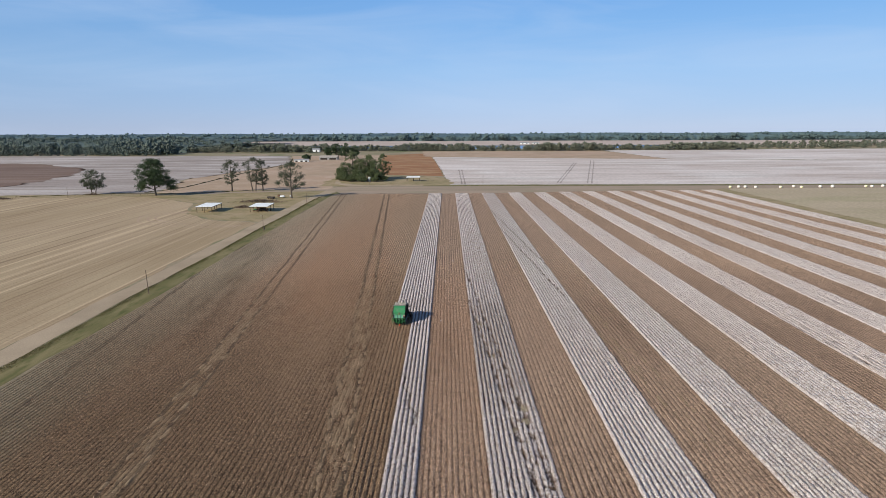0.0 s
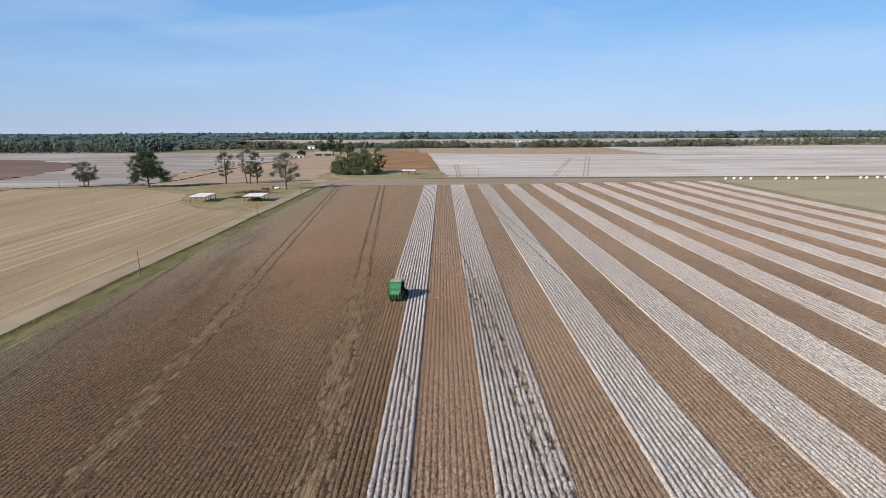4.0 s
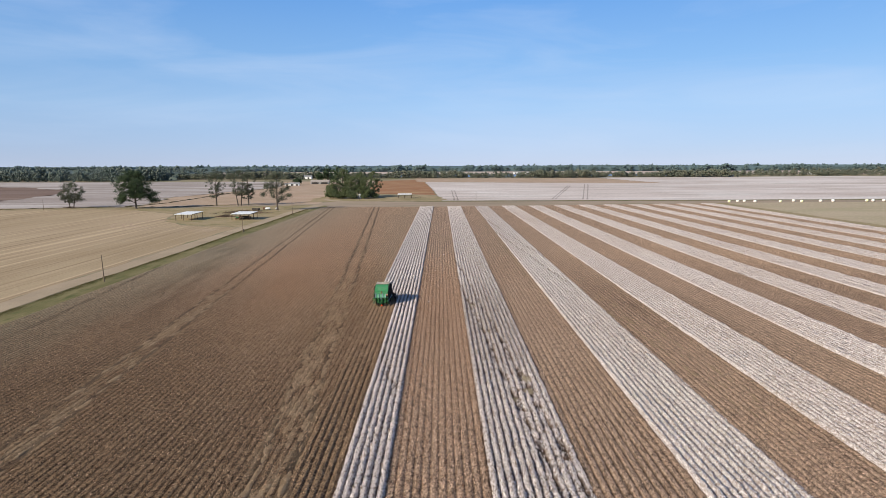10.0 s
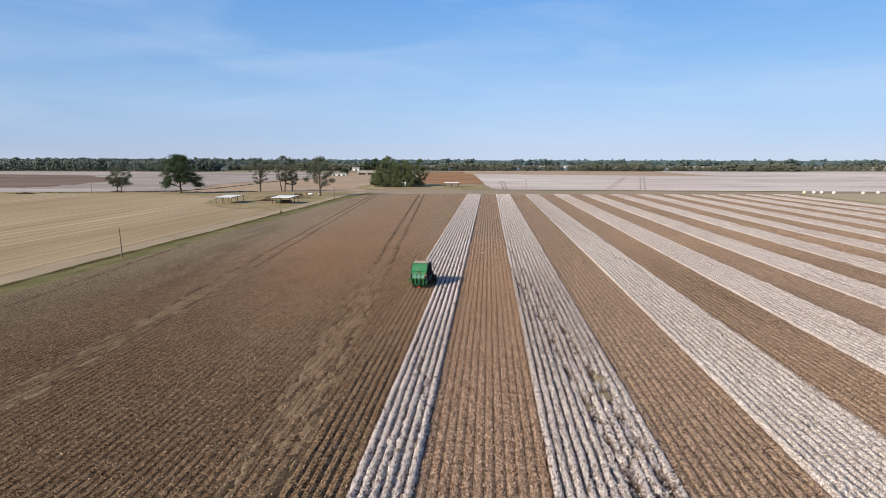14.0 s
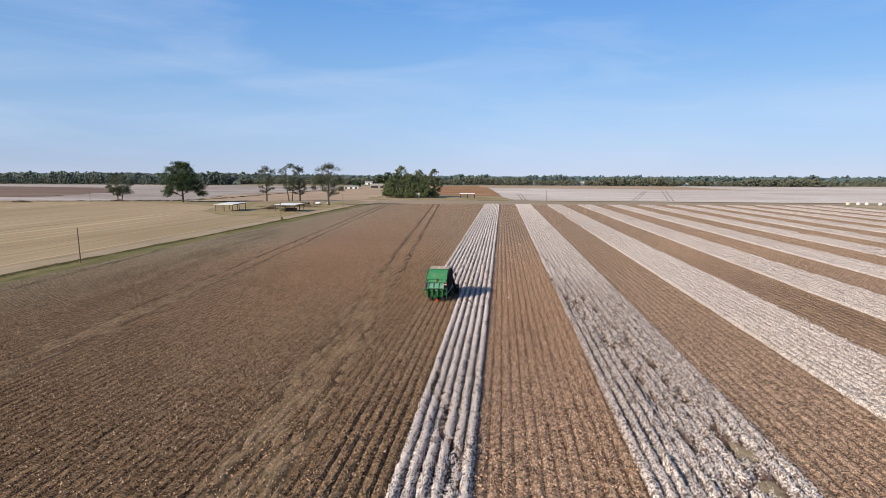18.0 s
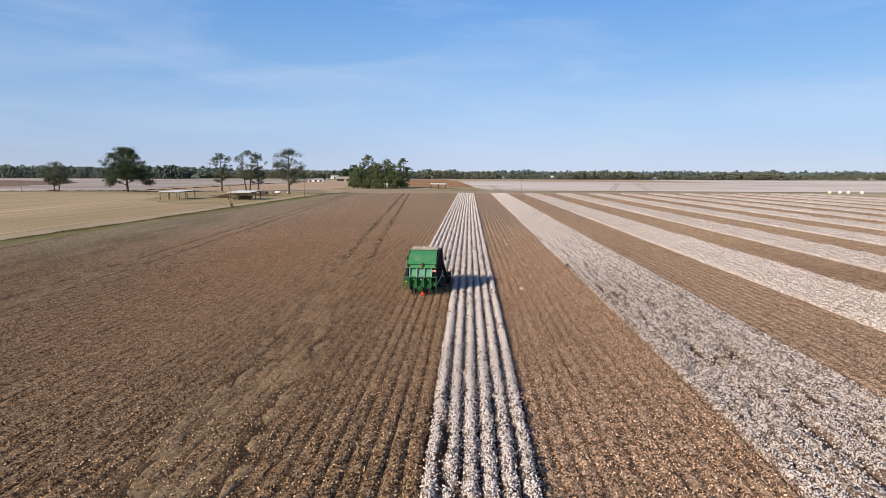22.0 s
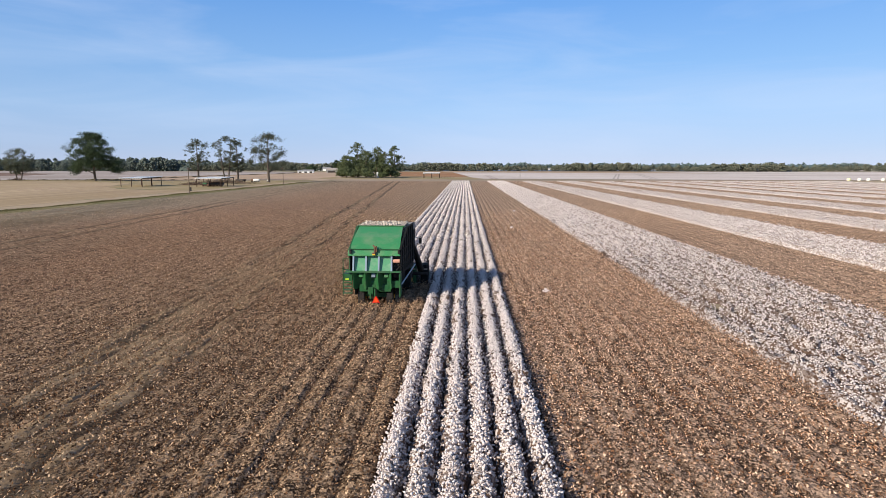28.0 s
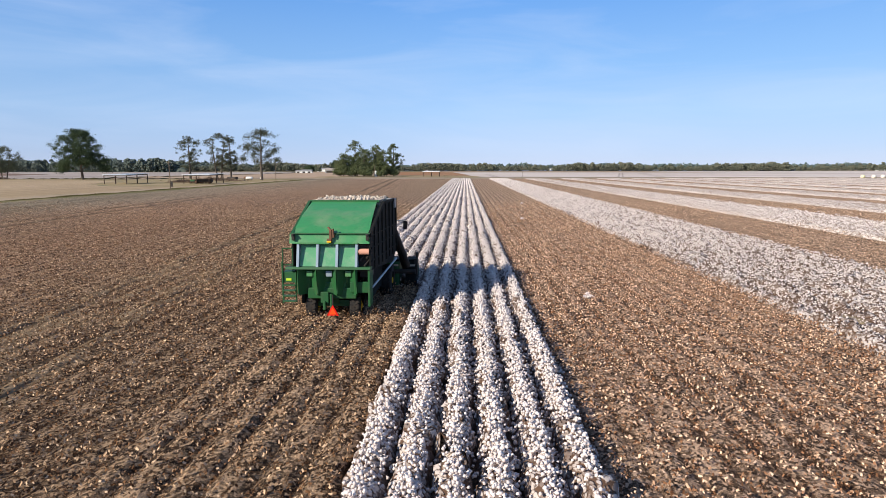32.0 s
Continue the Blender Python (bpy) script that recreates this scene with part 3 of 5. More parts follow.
zone("west_cotton", [(-1400, 505), (-700, 510), (-420, 526), (-266, 545), (-302, 705), (-258, 1000), (-335, 1295), (-1000, 1330), (-1700, 1300)], 0.03, M_FARGREY,
     "greyish pink distant cotton field", "field", 3.0)
ribbon("field_ditch", smooth_line([(-276, 553), (-260, 592), (-262, 650), (-265, 720), (-267, 852), (-258, 998), (-300, 1180)]), 3.0, 0.06, M_BANK,
       "dark overgrown ditch between two distant fields", "ditch", 0.9)
# weedy bank whose dark colour also carries the ditch's shadow line
ribbon("road_ditch", smooth_line([(-372, 518), (-329, 534), (-300, 542), (-281, 548), (-250, 544), (-222, 546), (-200, 560)]), 2.6, 0.09, M_BANK,
       "weedy ditch along the crossing road, its shadow line coloured dark", "ditch", 0.7)
zone("road_verge", [(-700, 496), (-420, 504), (-262, 520), (-215, 543), (-262, 542), (-420, 528), (-700, 516)], 0.08, M_YARD, "dry greenish verge of the crossing road", "verge", 0.8)
zone("west_brown", [(-1500, 600), (-760, 590), (-456, 600), (-448, 630), (-462, 692), (-485, 784), (-545, 900), (-690, 1018), (-830, 1054), (-1600, 1060)], 0.05, M_FARBROWN, "brown picked patch in the distant field", "field", 4.0)
zone("far_shore", [(-1150, 2050), (700, 2050), (1900, 1850), (2900, 1850), (2900, 2780), (-1250, 2780)], 0.3, M_SHORE, "pale pink far shore fields", "field", 8.0, 40)
zone("lake", [(-520, 1690), (300, 1690), (700, 1760), (700, 2000), (-620, 2010)], 0.6, M_WATER, "grey blue lake behind the trees", "water", 6.0, 40)

# ---- the cotton field: ridged rows ----
S = 0.965
Y_NEAR, Y_END = 45.0, 535.0
PICKER_X, PICKER_Y = -9.2, 174.4
HEAD_Y = PICKER_Y + 7.6
TRACKS = ((-58.5, 200, -0.086, 1.9), (-22.4, 197, -0.079, 2.1), (16.0, 167, -0.066, 1.5), (42.4, 290, -0.067, 2.4), (99, 330, -0.06, 1.3), (136, 380, -0.06, 1.3), (190, 400, -0.06, 1.3))
THICKET = 0.18
BARE = ((20.9, 122.0, 1.3), (20.8, 116.8, 1.0), (18.2, 113.0, 0.8), (14.5, 176, 1.1), (16.9, 151, 0.7))
CRACKS = ((-12.0, 478, 1.9, 340, 1.4), (-11.5, 171, -0.9, 113, 0.4), (77.4, 243, 76.4, 190, 0.8), (115, 318, 126, 287, 0.9), (100, 250, 104, 215, 0.8))


def ruts(x, y):
    """1 on whole rows, lower in the paired ruts of the wheel tracks."""
    out = np.ones_like(x)
    for tx, ty, sl, hw in TRACKS[:2]:
        d = np.abs(x - (tx + sl * (y - ty) + 0.15 * np.sin(y * 0.11 + tx)))
        out *= 1 - 0.9 * np.exp(-(((d - hw) / 0.75) ** 2))
    return out


def trodden(x, y):
    """1 on whole rows, lower where the old wheel tracks cross them."""
    out = np.ones_like(x)
    for tx, ty, sl, hw in TRACKS:
        d = np.abs(x - (tx + sl * (y - ty) + 0.15 * np.sin(y * 0.11 + tx)))
        if 10 < tx < 50:
            # clean wheel ruts that break one row after the other
            deep = (np.clip((y - 185) / 25, 0, 1) if tx > 30 else 1.0) * np.clip(0.8 + 0.7 * np.sin(y * 0.9 + 1.4 * np.sin(y * 0.23) + 3 * np.sign(x - tx - sl * (y - ty))), 0.2, 1)
            out *= 1 - 0.96 * np.exp(-(((d - hw) / 0.5) ** 2)) * deep
            continue
        wob = 0.6 + 0.4 * np.sin(y * 0.9 + tx * 3) * np.sin(y * 0.37 + tx)
        out *= 1 - 0.85 * np.exp(-(((d - hw) / 0.7) ** 2)) * np.clip(wob + 0.25, 0, 1)
    mess = np.exp(-(((x - (16.4 - 0.07 * (y - 167))) / 2.3) ** 4)) * np.clip((y - 60) / 30, 0, 1) * np.clip((215 - y) / 50, 0.15, 1)
    slash = np.sin(y * 1.8 + x * 1.6 + 1.7 * np.sin(y * 0.19)) + 0.75 * np.sin(y * 0.7 - x * 0.9 + 1.2 * np.sin(y * 0.11))
    out *= 1 - mess * (0.03 + 0.75 * np.clip(slash * 2.4 - 2.0, 0, 1))
    for ax, ay, bx, by, wd in CRACKS:
        f = (y - ay) / (by - ay)
        d = np.abs(x - (ax + (bx - ax) * f + 0.5 * np.sin(y * 0.7)))
        tear = np.clip(np.sin(y * 0.5 + x * 0.8) * 2.5, 0, 1) if wd > 1 else 1.0
        out *= 1 - 0.9 * np.exp(-((d / wd) ** 2)) * ((f > 0) & (f < 1)) * tear
    for bx, by, br in BARE:
        out *= 1 - 0.95 * np.exp(-((np.hypot(x - bx, (y - by) * 0.55) / br) ** 4))
    return out


def ridge_grid(xs, ys, h, seed, rough, low=False):
    g = np.random.default_rng(seed)
    offs = np.array([-0.5, -0.2, 0.2, 0.5] if low else [-0.5, -0.3, 0.0, 0.3, 0.5]) * S
    fall = np.interp(ys, [60, 125, 150, 215, 260, 330], [0.8, 0.7, 0.45, 0.5, 0.75, 0.5]) if low else 1.0
    prof = np.array([0.0, 1.0, 1.0, 0.0] if low else [0.0, 0.84, 1.0, 0.84, 0.0])
    m = len(offs)
    cols, zs = [], []
    n = len(ys)
    for i, xc in enumerate(xs):
        wob = smooth_noise(n, 8, 0.05, g)
        hn = 1 + smooth_noise(n, 5, 0.1, g)
        for k in range(m if i == len(xs) - 1 else m - 1):
            jit = g.normal(0, 0.05 * rough, n) if k else 0
            cols.append(xc + offs[k] + wob * (1 if k else 0.3) + jit)
            zs.append(prof[k] * h * hn * fall * (1 + g.normal(0, 0.12 * rough, n)) + 0.04)
    X = np.stack(cols, 1)
    Y = np.repeat(ys[:, None], X.shape[1], 1)
    Z = np.stack(zs, 1)
    tr = np.ones_like(X)
    if not low:
        tr = trodden(X, Y)
        Z = 0.04 + (Z - 0.04) * tr - 0.1 * (tr < 0.24)
    else:
        Z = 0.04 + (Z - 0.04) * np.maximum(ruts(X, Y), 0.15)
    return X, Y, Z, tr


def ridge_mesh(name, xs, ys, h, mat, seed, rough=1.0, low=False):
    X, Y, Z, tr = ridge_grid(xs, ys, h, seed, rough, low)
    v = np.stack([X, Y, Z], -1).reshape(-1, 3)
    i = np.arange(len(v)).reshape(X.shape)
    fc = np.stack([i[:-1, :-1], i[:-1, 1:], i[1:, 1:], i[1:, :-1]], -1).reshape(-1, 4)
    if len(xs) > 1:
        fc = fc[tr.reshape(-1)[fc].mean(1) > (0.5 if xs[0] < 60 else 0.25)]
    return mesh_np(name, v, fc, mat, not low)


LUMP_V = np.array([(1.05, 0, -0.37), (-0.53, 0.91, -0.37), (-0.53, -0.91, -0.37), (0, 0, 1.12)], float)
LUMP_F = np.array([(0, 1, 3), (1, 2, 3), (2, 0, 3), (1, 0, 2)])


def random_turns(n, g):
    q = g.normal(size=(n, 4))
    q /= np.linalg.norm(q, axis=1, keepdims=True)
    w, x, y, z = q.T
    return np.stack([1 - 2 * (y * y + z * z), 2 * (x * y - z * w), 2 * (x * z + y * w), 2 * (x * y + z * w), 1 - 2 * (x * x + z * z), 2 * (y * z - x * w),
                     2 * (x * z - y * w), 2 * (y * z + x * w), 1 - 2 * (x * x + y * y)], 1).reshape(n, 3, 3)


# a rounder lump for what the camera comes close to
BOLL_V = np.array([(1, 0, 0), (-1, 0, 0), (0, 1, 0), (0, -1, 0), (0, 0, 1), (0, 0, -1)], float)
BOLL_F = np.array([(0, 2, 4), (2, 1, 4), (1, 3, 4), (3, 0, 4), (2, 0, 5), (1, 2, 5), (3, 1, 5), (0, 3, 5)])


def tuft_mesh(name, c, size, mat, g, shape=(LUMP_V, LUMP_F)):
    """Many small lumps of lint."""
    n, (sv, sf) = len(c), shape
    loc = sv[None] * g.uniform(0.75, 1.3, (n, len(sv), 1)) * size[:, None, None]
    v = np.einsum("nij,nkj->nki", random_turns(n, g), loc) + c[:, None]
    fc = sf[None] + len(sv) * np.arange(n)[:, None, None]
    return mesh_np(name, v.reshape(-1, 3), fc.reshape(-1, 3), mat, True)


LEAF_V = np.array([(-0.5, -1, 0), (0.5, -0.7, 0.15), (0.45, 1, 0), (-0.55, 0.8, 0.2)])


def leaf_mesh(name, c, size, mat, g):
    """Many small bent leaves."""
    n = len(c)
    loc = LEAF_V[None] * g.uniform(0.7, 1.3, (n, 4, 1)) * size[:, None, None]
    v = np.einsum("nij,nkj->nki", random_turns(n, g), loc) + c[:, None]
    fc = np.arange(4 * n).reshape(n, 4)
    return mesh_np(name, v.reshape(-1, 3), fc, mat)


PLANT = 0.3


def along(y, knots):
    return np.interp(y, [k[0] for k in knots], [k[1] for k in knots])


def spread(xc, y0, y1, knots, h, wid, g, lo=0.35, whole=False):
    """Places in one row's canopy, as dense along the row as the knots say."""
    top = max(k[1] for k in knots)
    n = int((y1 - y0) * top)
    y = g.uniform(y0, y1, n)
    s = g.uniform(-1.05, 1.05, n) if whole else np.clip(g.normal(0, 0.5, n), -1.15, 1.15)
    x = xc + s * wid
    z = h * (1 - 0.42 * s * s) * g.uniform(lo, 1.12, n)
    # single plants: fuller and thinner ones side by side
    bush = g.uniform(0.15, 1.0, (2, int((y1 - y0) / PLANT) + 2))
    full = bush[(s > 0).astype(int), ((y - y0) / PLANT + 0.5 * (s > 0)).astype(int)]
    keep = g.uniform(0, 1, n) < (1.0 if whole else trodden(x, y) ** 0.9 * full * 1.3) * along(y, knots) / top
    return np.stack([x, y, z], 1)[keep]


def fine_y(y0, y1, near=0.42, far=1.4, lead=True):
    """Steps along a row that lengthen slowly with the distance."""
    out = list(np.arange(-12.0, y0 - 1.0, 3.0)) * lead + [y0]
    while out[-1] < y1:
        y = out[-1]
        out.append(y + min(far, near + max(0, y - 190) * 0.004))
    return np.array(out)


BOLLS_A = ((60, 36), (85, 64), (135, 100), (150, 190), (162, 200), (172, 150), (190, 100), (215, 48), (260, 20), (330, 8), (536, 4))
SIZE_A = ((60, 0.075), (90, 0.066), (140, 0.062), (152, 0.051), (170, 0.051), (190, 0.058), (205, 0.064), (260, 0.09), (330, 0.13), (536, 0.2))
BOLLS_B = ((60, 30), (90, 56), (140, 56), (165, 40), (220, 24), (300, 7), (400, 4), (536, 3))
SIZE_B = ((60, 0.06), (160, 0.05), (230, 0.065), (300, 0.11), (400, 0.15), (536, 0.2))


def cotton_rows(x_left, first, label, group, dens, sizes):
    """Twelve single rows of open cotton."""
    for i in range(12):
        xc = x_left + (i + 0.5) * S
        y0 = first(i)
        g = np.random.default_rng(int(1000 + xc * 13))
        row = new("cotton_row", ridge_mesh("cotton_row", [xc], fine_y(y0, Y_END + g.uniform(-1.5, 1.5), lead=y0 < HEAD_Y), 0.56, M_PLANTS, int(500 + i + x_left), 2.1))
        tagged(row, label, "cotton row", group, "stuff")
        c = spread(xc, y0, Y_END, dens, 0.8, 0.4, g, 0.5)
        size = g.uniform(0.75, 1.3, len(c)) * along(c[:, 1], sizes)
        close = (c[:, 1] > 152) & (c[:, 1] < 190) & (abs(xc + 6) < 6.5)
        np_part("bolls", tuft_mesh("bolls", c[~close], size[~close], M_BOLL, g), row, "stuff")
        if close.any():
            np_part("near_bolls", tuft_mesh("near_bolls", c[close], size[close], M_BOLL, g, (BOLL_V, BOLL_F)), row, "stuff")


cotton_rows(-12 * S, lambda i: HEAD_Y if i < 6 else Y_NEAR, "long row of open white cotton bolls", "rows beside the picker", BOLLS_A, SIZE_A)
cotton_rows(12.05, lambda i: Y_NEAR, "long row of white cotton with trodden gaps", "rows of the second strip", BOLLS_B, SIZE_B)
# left and right edge of each further strip
STRIPS = ((36.0, 47.5), (59.9, 71.2), (83.6, 94.6), (106.7, 117.2), (129.3, 139.6), (152.0, 162.4), (174.8, 185.6), (197.8, 209.0), (220.4, 231.6), (243.2, 255.0))
for kk, (xl, xr) in enumerate(STRIPS, 2):
    near = (0.5, 0.55, 0.8, 1.0, 1.2)[min(kk - 2, 4)]
    sp = (xr - xl) / 12
    me = ridge_mesh("cotton_strip", [xl + (i + 0.5) * sp for i in range(12)], fine_y(max(50, xl / 0.78 - 12), Y_END + 2.5 * (kk - 1), near, 1.8), 0.66, M_COTTON, 60 + kk)
    st = tagged(new("cotton_strip", me), "strip of unpicked white cotton", "cotton strip", "strips of cotton", "stuff")
    if kk < 3:
        g = np.random.default_rng(90 + kk)
        c = np.concatenate([spread(xl + (i + 0.5) * sp, 60, 330, ((60, 4), (200, 7), (260, 6), (330, 0)), 0.86, 0.4, g) for i in range(12)])
        np_part("bolls", tuft_mesh("bolls", c, g.uniform(0.07, 0.12, len(c)), M_BOLL, g), st, "stuff")

# picked rows: left field, behind the picker, and between the strips
PICKED = [([-78.6 + S * i for i in range(-18, 70)], fine_y(Y_NEAR, Y_END, 0.9, 2.4)),
          ([(-11.5 + i) * S for i in range(6)], fine_y(Y_NEAR, HEAD_Y - 0.3, 0.5))]
EDGES = [0.0, 12.05, 23.6] + [e for st in STRIPS for e in st]
for kk in range(11):
    xl, sp = EDGES[2 * kk], (EDGES[2 * kk + 1] - EDGES[2 * kk]) / 12
    PICKED.append(([xl + (i + 0.5) * sp for i in range(12)], fine_y(max(50, xl / 0.78 - 12), Y_END + 2.5 * kk, 0.9 if kk < 2 else 1.5, 2.6)))
LEAVES = ((60, 4), (85, 8), (110, 14), (135, 40), (152, 84), (180, 72), (205, 26), (235, 10), (270, 0), (340, 0), (536, 0))
LEAF_SIZE = ((60, 0.08), (110, 0.065), (150, 0.034), (180, 0.036), (215, 0.05), (260, 0.07), (340, 0.06), (536, 0.06))
for n, (xs, ys) in enumerate(PICKED):
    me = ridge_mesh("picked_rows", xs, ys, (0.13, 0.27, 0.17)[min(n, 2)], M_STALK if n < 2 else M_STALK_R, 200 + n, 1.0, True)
    ob = tagged(new("picked_rows", me), "brown picked cotton stalks in straight rows", "stubble rows", "", "stuff")
    ob.location.z = THICKET
    if n < 5:
        g = np.random.default_rng(300 + n)
        c = np.concatenate([spread(xc, 60, ys[-1] if n == 1 else Y_END, LEAVES, 0.5, 0.46, g, 0.25, True) for xc in xs])
        near_x = np.interp(c[:, 0], [-50, -30, -18, 12, 22], [0.15, 0.5, 1.0, 1.0, 0.15])
        c = c[g.uniform(0, 1, len(c)) < near_x + (0.8 - near_x) * np.clip((c[:, 1] - 200) / 140, 0, 1)]
        np_part("dry_leaves", leaf_mesh("dry_leaves", c, g.uniform(0.7, 1.4, len(c)) * along(c[:, 1], LEAF_SIZE), M_DRY_L if n < 2 else M_DRY, g), ob, "stuff")


def mounds(name, c, rx, ry, h, mat, g, label, category):
    """Low uneven heaps of torn earth, ragged at the rim."""
    n, ring, seg = len(c), 4, 12
    a = np.linspace(0, math.tau, seg, endpoint=False)
    rag = g.uniform(0.7, 1.25, (n, seg))
    v = []
    for j in range(ring):
        f = (0.08, 0.42, 0.74, 1.0)[j]
        r = f * (1 + (rag - 1) * f)
        z = h[:, None] * (1 - f ** 2) * g.uniform(0.45, 1.3, (n, seg)) + (0.05 if j < ring - 1 else -0.02)
        v.append(np.stack([c[:, :1] + rx[:, None] * r * np.cos(a), c[:, 1:] + ry[:, None] * r * np.sin(a), z], -1))
    v = np.stack(v, 1).reshape(-1, 3)
    i, k = np.meshgrid(np.arange(ring - 1), np.arange(seg), indexing="ij")
    q = np.stack([i * seg + k, (i + 1) * seg + k, (i + 1) * seg + (k + 1) % seg, i * seg + (k + 1) % seg], -1).reshape(-1, 4)
    fc = (q[None] + ring * seg * np.arange(n)[:, None, None]).reshape(-1, 4)
    return tagged(new(name, mesh_np(name, v, fc, mat, True)), label, category, "", "stuff")


def wheel_track(tx, ty, sl, hw, y0, y1, seed, step=2.4):
    """Clods and crushed stalks torn up where machines crossed the rows."""
    g = np.random.default_rng(seed)
    cs = []
    for side in (-hw, 0.0, hw):
        y = y0 + g.uniform(0, step)
        while y < y1:
            if side or g.uniform() < 0.4:
                cs.append((tx + sl * (y - ty) + 0.15 * math.sin(y * 0.11 + tx) + side + g.normal(0, 0.28), y))
            y += step * g.uniform(0.5, 1.7)
    c = np.array(cs)
    n = len(c)
    mounds("wheel_track", c, g.uniform(0.3, 0.7, n), g.uniform(1.3, 3.4, n), g.uniform(0.06, 0.16, n), M_TRACK, g, "pale clods of an old wheel track across the picked rows", "wheel track").location.z = THICKET


wheel_track(*TRACKS[1], 66, 205, 277)
wheel_track(*TRACKS[1], 205, 330, 278, 5.0)
wheel_track(*TRACKS[0], 70, 230, 279, 7.5)
wheel_track(*TRACKS[3], 105, 195, 280, 3.0)
g = np.random.default_rng(44)
bare = np.array([(x + g.normal(0, r * 0.4), y + g.normal(0, r * 0.8)) for x, y, r in BARE for k in range(4)])
mounds("bare_patch", bare, np.repeat([b[2] for b in BARE], 4) * 0.6, np.repeat([b[2] for b in BARE], 4) * 1.1, np.full(len(bare), 0.08), M_PATCH, g,
       "bare pale earth where the cotton was trodden away", "bare patch")


# ---- trees ----
def limb(bm, pts, r0, r1, seg=7):
    n = len(pts) - 1
    for i in range(n):
        a = r0 + (r1 - r0) * i / n
        b = r0 + (r1 - r0) * (i + 1) / n
        rod(bm, pts[i], pts[i + 1], a, b, seg)


def tree(x, y, h, w, base, seed, mat, label, leaves=2600, size=0.55, trunks=1, clumps=60, fill=0.5, category="tree", lean=0.0, lobes=()):
    """Tapered trunk, forking limbs and a crown of leaf clumps with gaps."""
    g = np.random.default_rng(seed)
    rnd = random.Random(seed)
    root = empty("tree", x, y)
    tagged(root, label, category)
    bm = bmesh.new()
    tips = []
    for k in range(trunks):
        ox = (k - (trunks - 1) / 2) * w * 0.22
        top = Vector((ox * 2.0 + lean * h, rnd.uniform(-0.5, 0.5), h * 0.62))
        foot = Vector((ox * 0.7, 0, -0.2))
        bend = foot.lerp(top, 0.5) + Vector((rnd.uniform(-0.4, 0.4), rnd.uniform(-0.4, 0.4), 0))
        r = h * (0.026 if trunks == 1 else 0.018)
        limb(bm, [foot, foot + Vector((0, 0, 0.5)), bend, top, top + Vector((lean * h * 0.3, 0, h * 0.27))], r * 1.25, r * 0.16, 9)
        for j in range(11 if trunks == 1 else 7):
            f = 0.25 + 0.7 * j / 10
            s = foot.lerp(top, min(1, max(f, base / h * 1.1)))
            a = rnd.uniform(0, math.tau)
            ln = w * 0.46 * rnd.uniform(0.55, 1.0) * (1.05 - 0.45 * f)
            m1 = s + Vector((math.cos(a) * ln * 0.5, math.sin(a) * ln * 0.5, ln * 0.24))
            e1 = s + Vector((math.cos(a) * ln, math.sin(a) * ln, ln * rnd.uniform(0.3, 0.7)))
            limb(bm, [s, m1, e1], r * 0.42 * (1.1 - 0.5 * f), r * 0.08, 6)
            tips += [m1, e1, m1.lerp(e1, 0.5)]
            for q in range(2):
                a2 = a + rnd.uniform(-1, 1)
                e2 = m1 + Vector((math.cos(a2), math.sin(a2), rnd.uniform(0.2, 0.9))) * ln * 0.5
                limb(bm, [m1, e2], r * 0.16, r * 0.05, 5)
                tips.append(e2)
        tips.append(top + Vector((lean * h * 0.3, 0, h * 0.27)))
    part("trunk", bm, M_BARK, root)
    # clump centres: limb tips and the shell of an uneven dome
    cs = [Vector(t) for t in tips]
    for k in range(clumps):
        u, a = rnd.uniform(-0.75, 1), rnd.uniform(0, math.tau)
        rr = math.sqrt(max(0, 1 - u * u)) * rnd.uniform(fill, 1.0)
        lump = 1 + 0.18 * math.sin(3 * a + seed) + 0.12 * math.sin(5 * u + seed * 2)
        hz = (h - base) / 2
        cs.append(Vector((math.cos(a) * rr * w / 2 * lump + lean * h * 0.6, math.sin(a) * rr * w / 2 * lump, base + hz + u * (hz - w * 0.085))))
    for lx, lz, lr in lobes:
        for k in range(9):
            cs.append(Vector((lx + rnd.gauss(0, lr * 0.5), rnd.gauss(0, lr * 0.5), lz + rnd.gauss(0, lr * 0.35))))
    for k in range(3):
        cs.append(Vector((lean * h + rnd.uniform(-0.1, 0.1) * w, rnd.uniform(-0.1, 0.1) * w, h - w * 0.06 * (k + 1.2))))
    cs = np.array([tuple(c) for c in cs if c.z > base * 0.7])
    pick = g.integers(0, len(cs), leaves)
    rad = g.uniform(0.5, 1.2, len(cs))[pick] * min(w * 0.052, 1.3)
    p = cs[pick] + g.normal(0, 1, (leaves, 3)) * rad[:, None] * np.array([1, 1, 0.7])
    p[:, 2] = np.where(p[:, 2] > h, 2 * h - p[:, 2] - 0.5, np.maximum(p[:, 2], base * 0.55))
    np_part("crown", leaf_mesh("crown", p, g.uniform(0.6, 1.3, leaves) * size, mat, g), root)
    return root


tree(-253.5, 527.6, 33, 27.5, 4.5, 3, M_OAK, "large dense dark green oak beside the stubble field", 32000, 0.3, 1, 200, 0.25, "tree", -0.02,
     ((12, 11, 3.5), (15, 12.5, 2.2), (11, 17, 3.5), (-14, 9, 3), (-12, 12, 4), (4, 29.5, 3), (-3, 30, 4), (-11, 7, 3), (13.5, 8.5, 2.8), (15.5, 7.5, 2.0)))
tree(-316, 540, 23, 20, 5.0, 5, M_THIN, "small olive green tree with a thin crown", 8000, 0.28, 2, 70, 0.45)
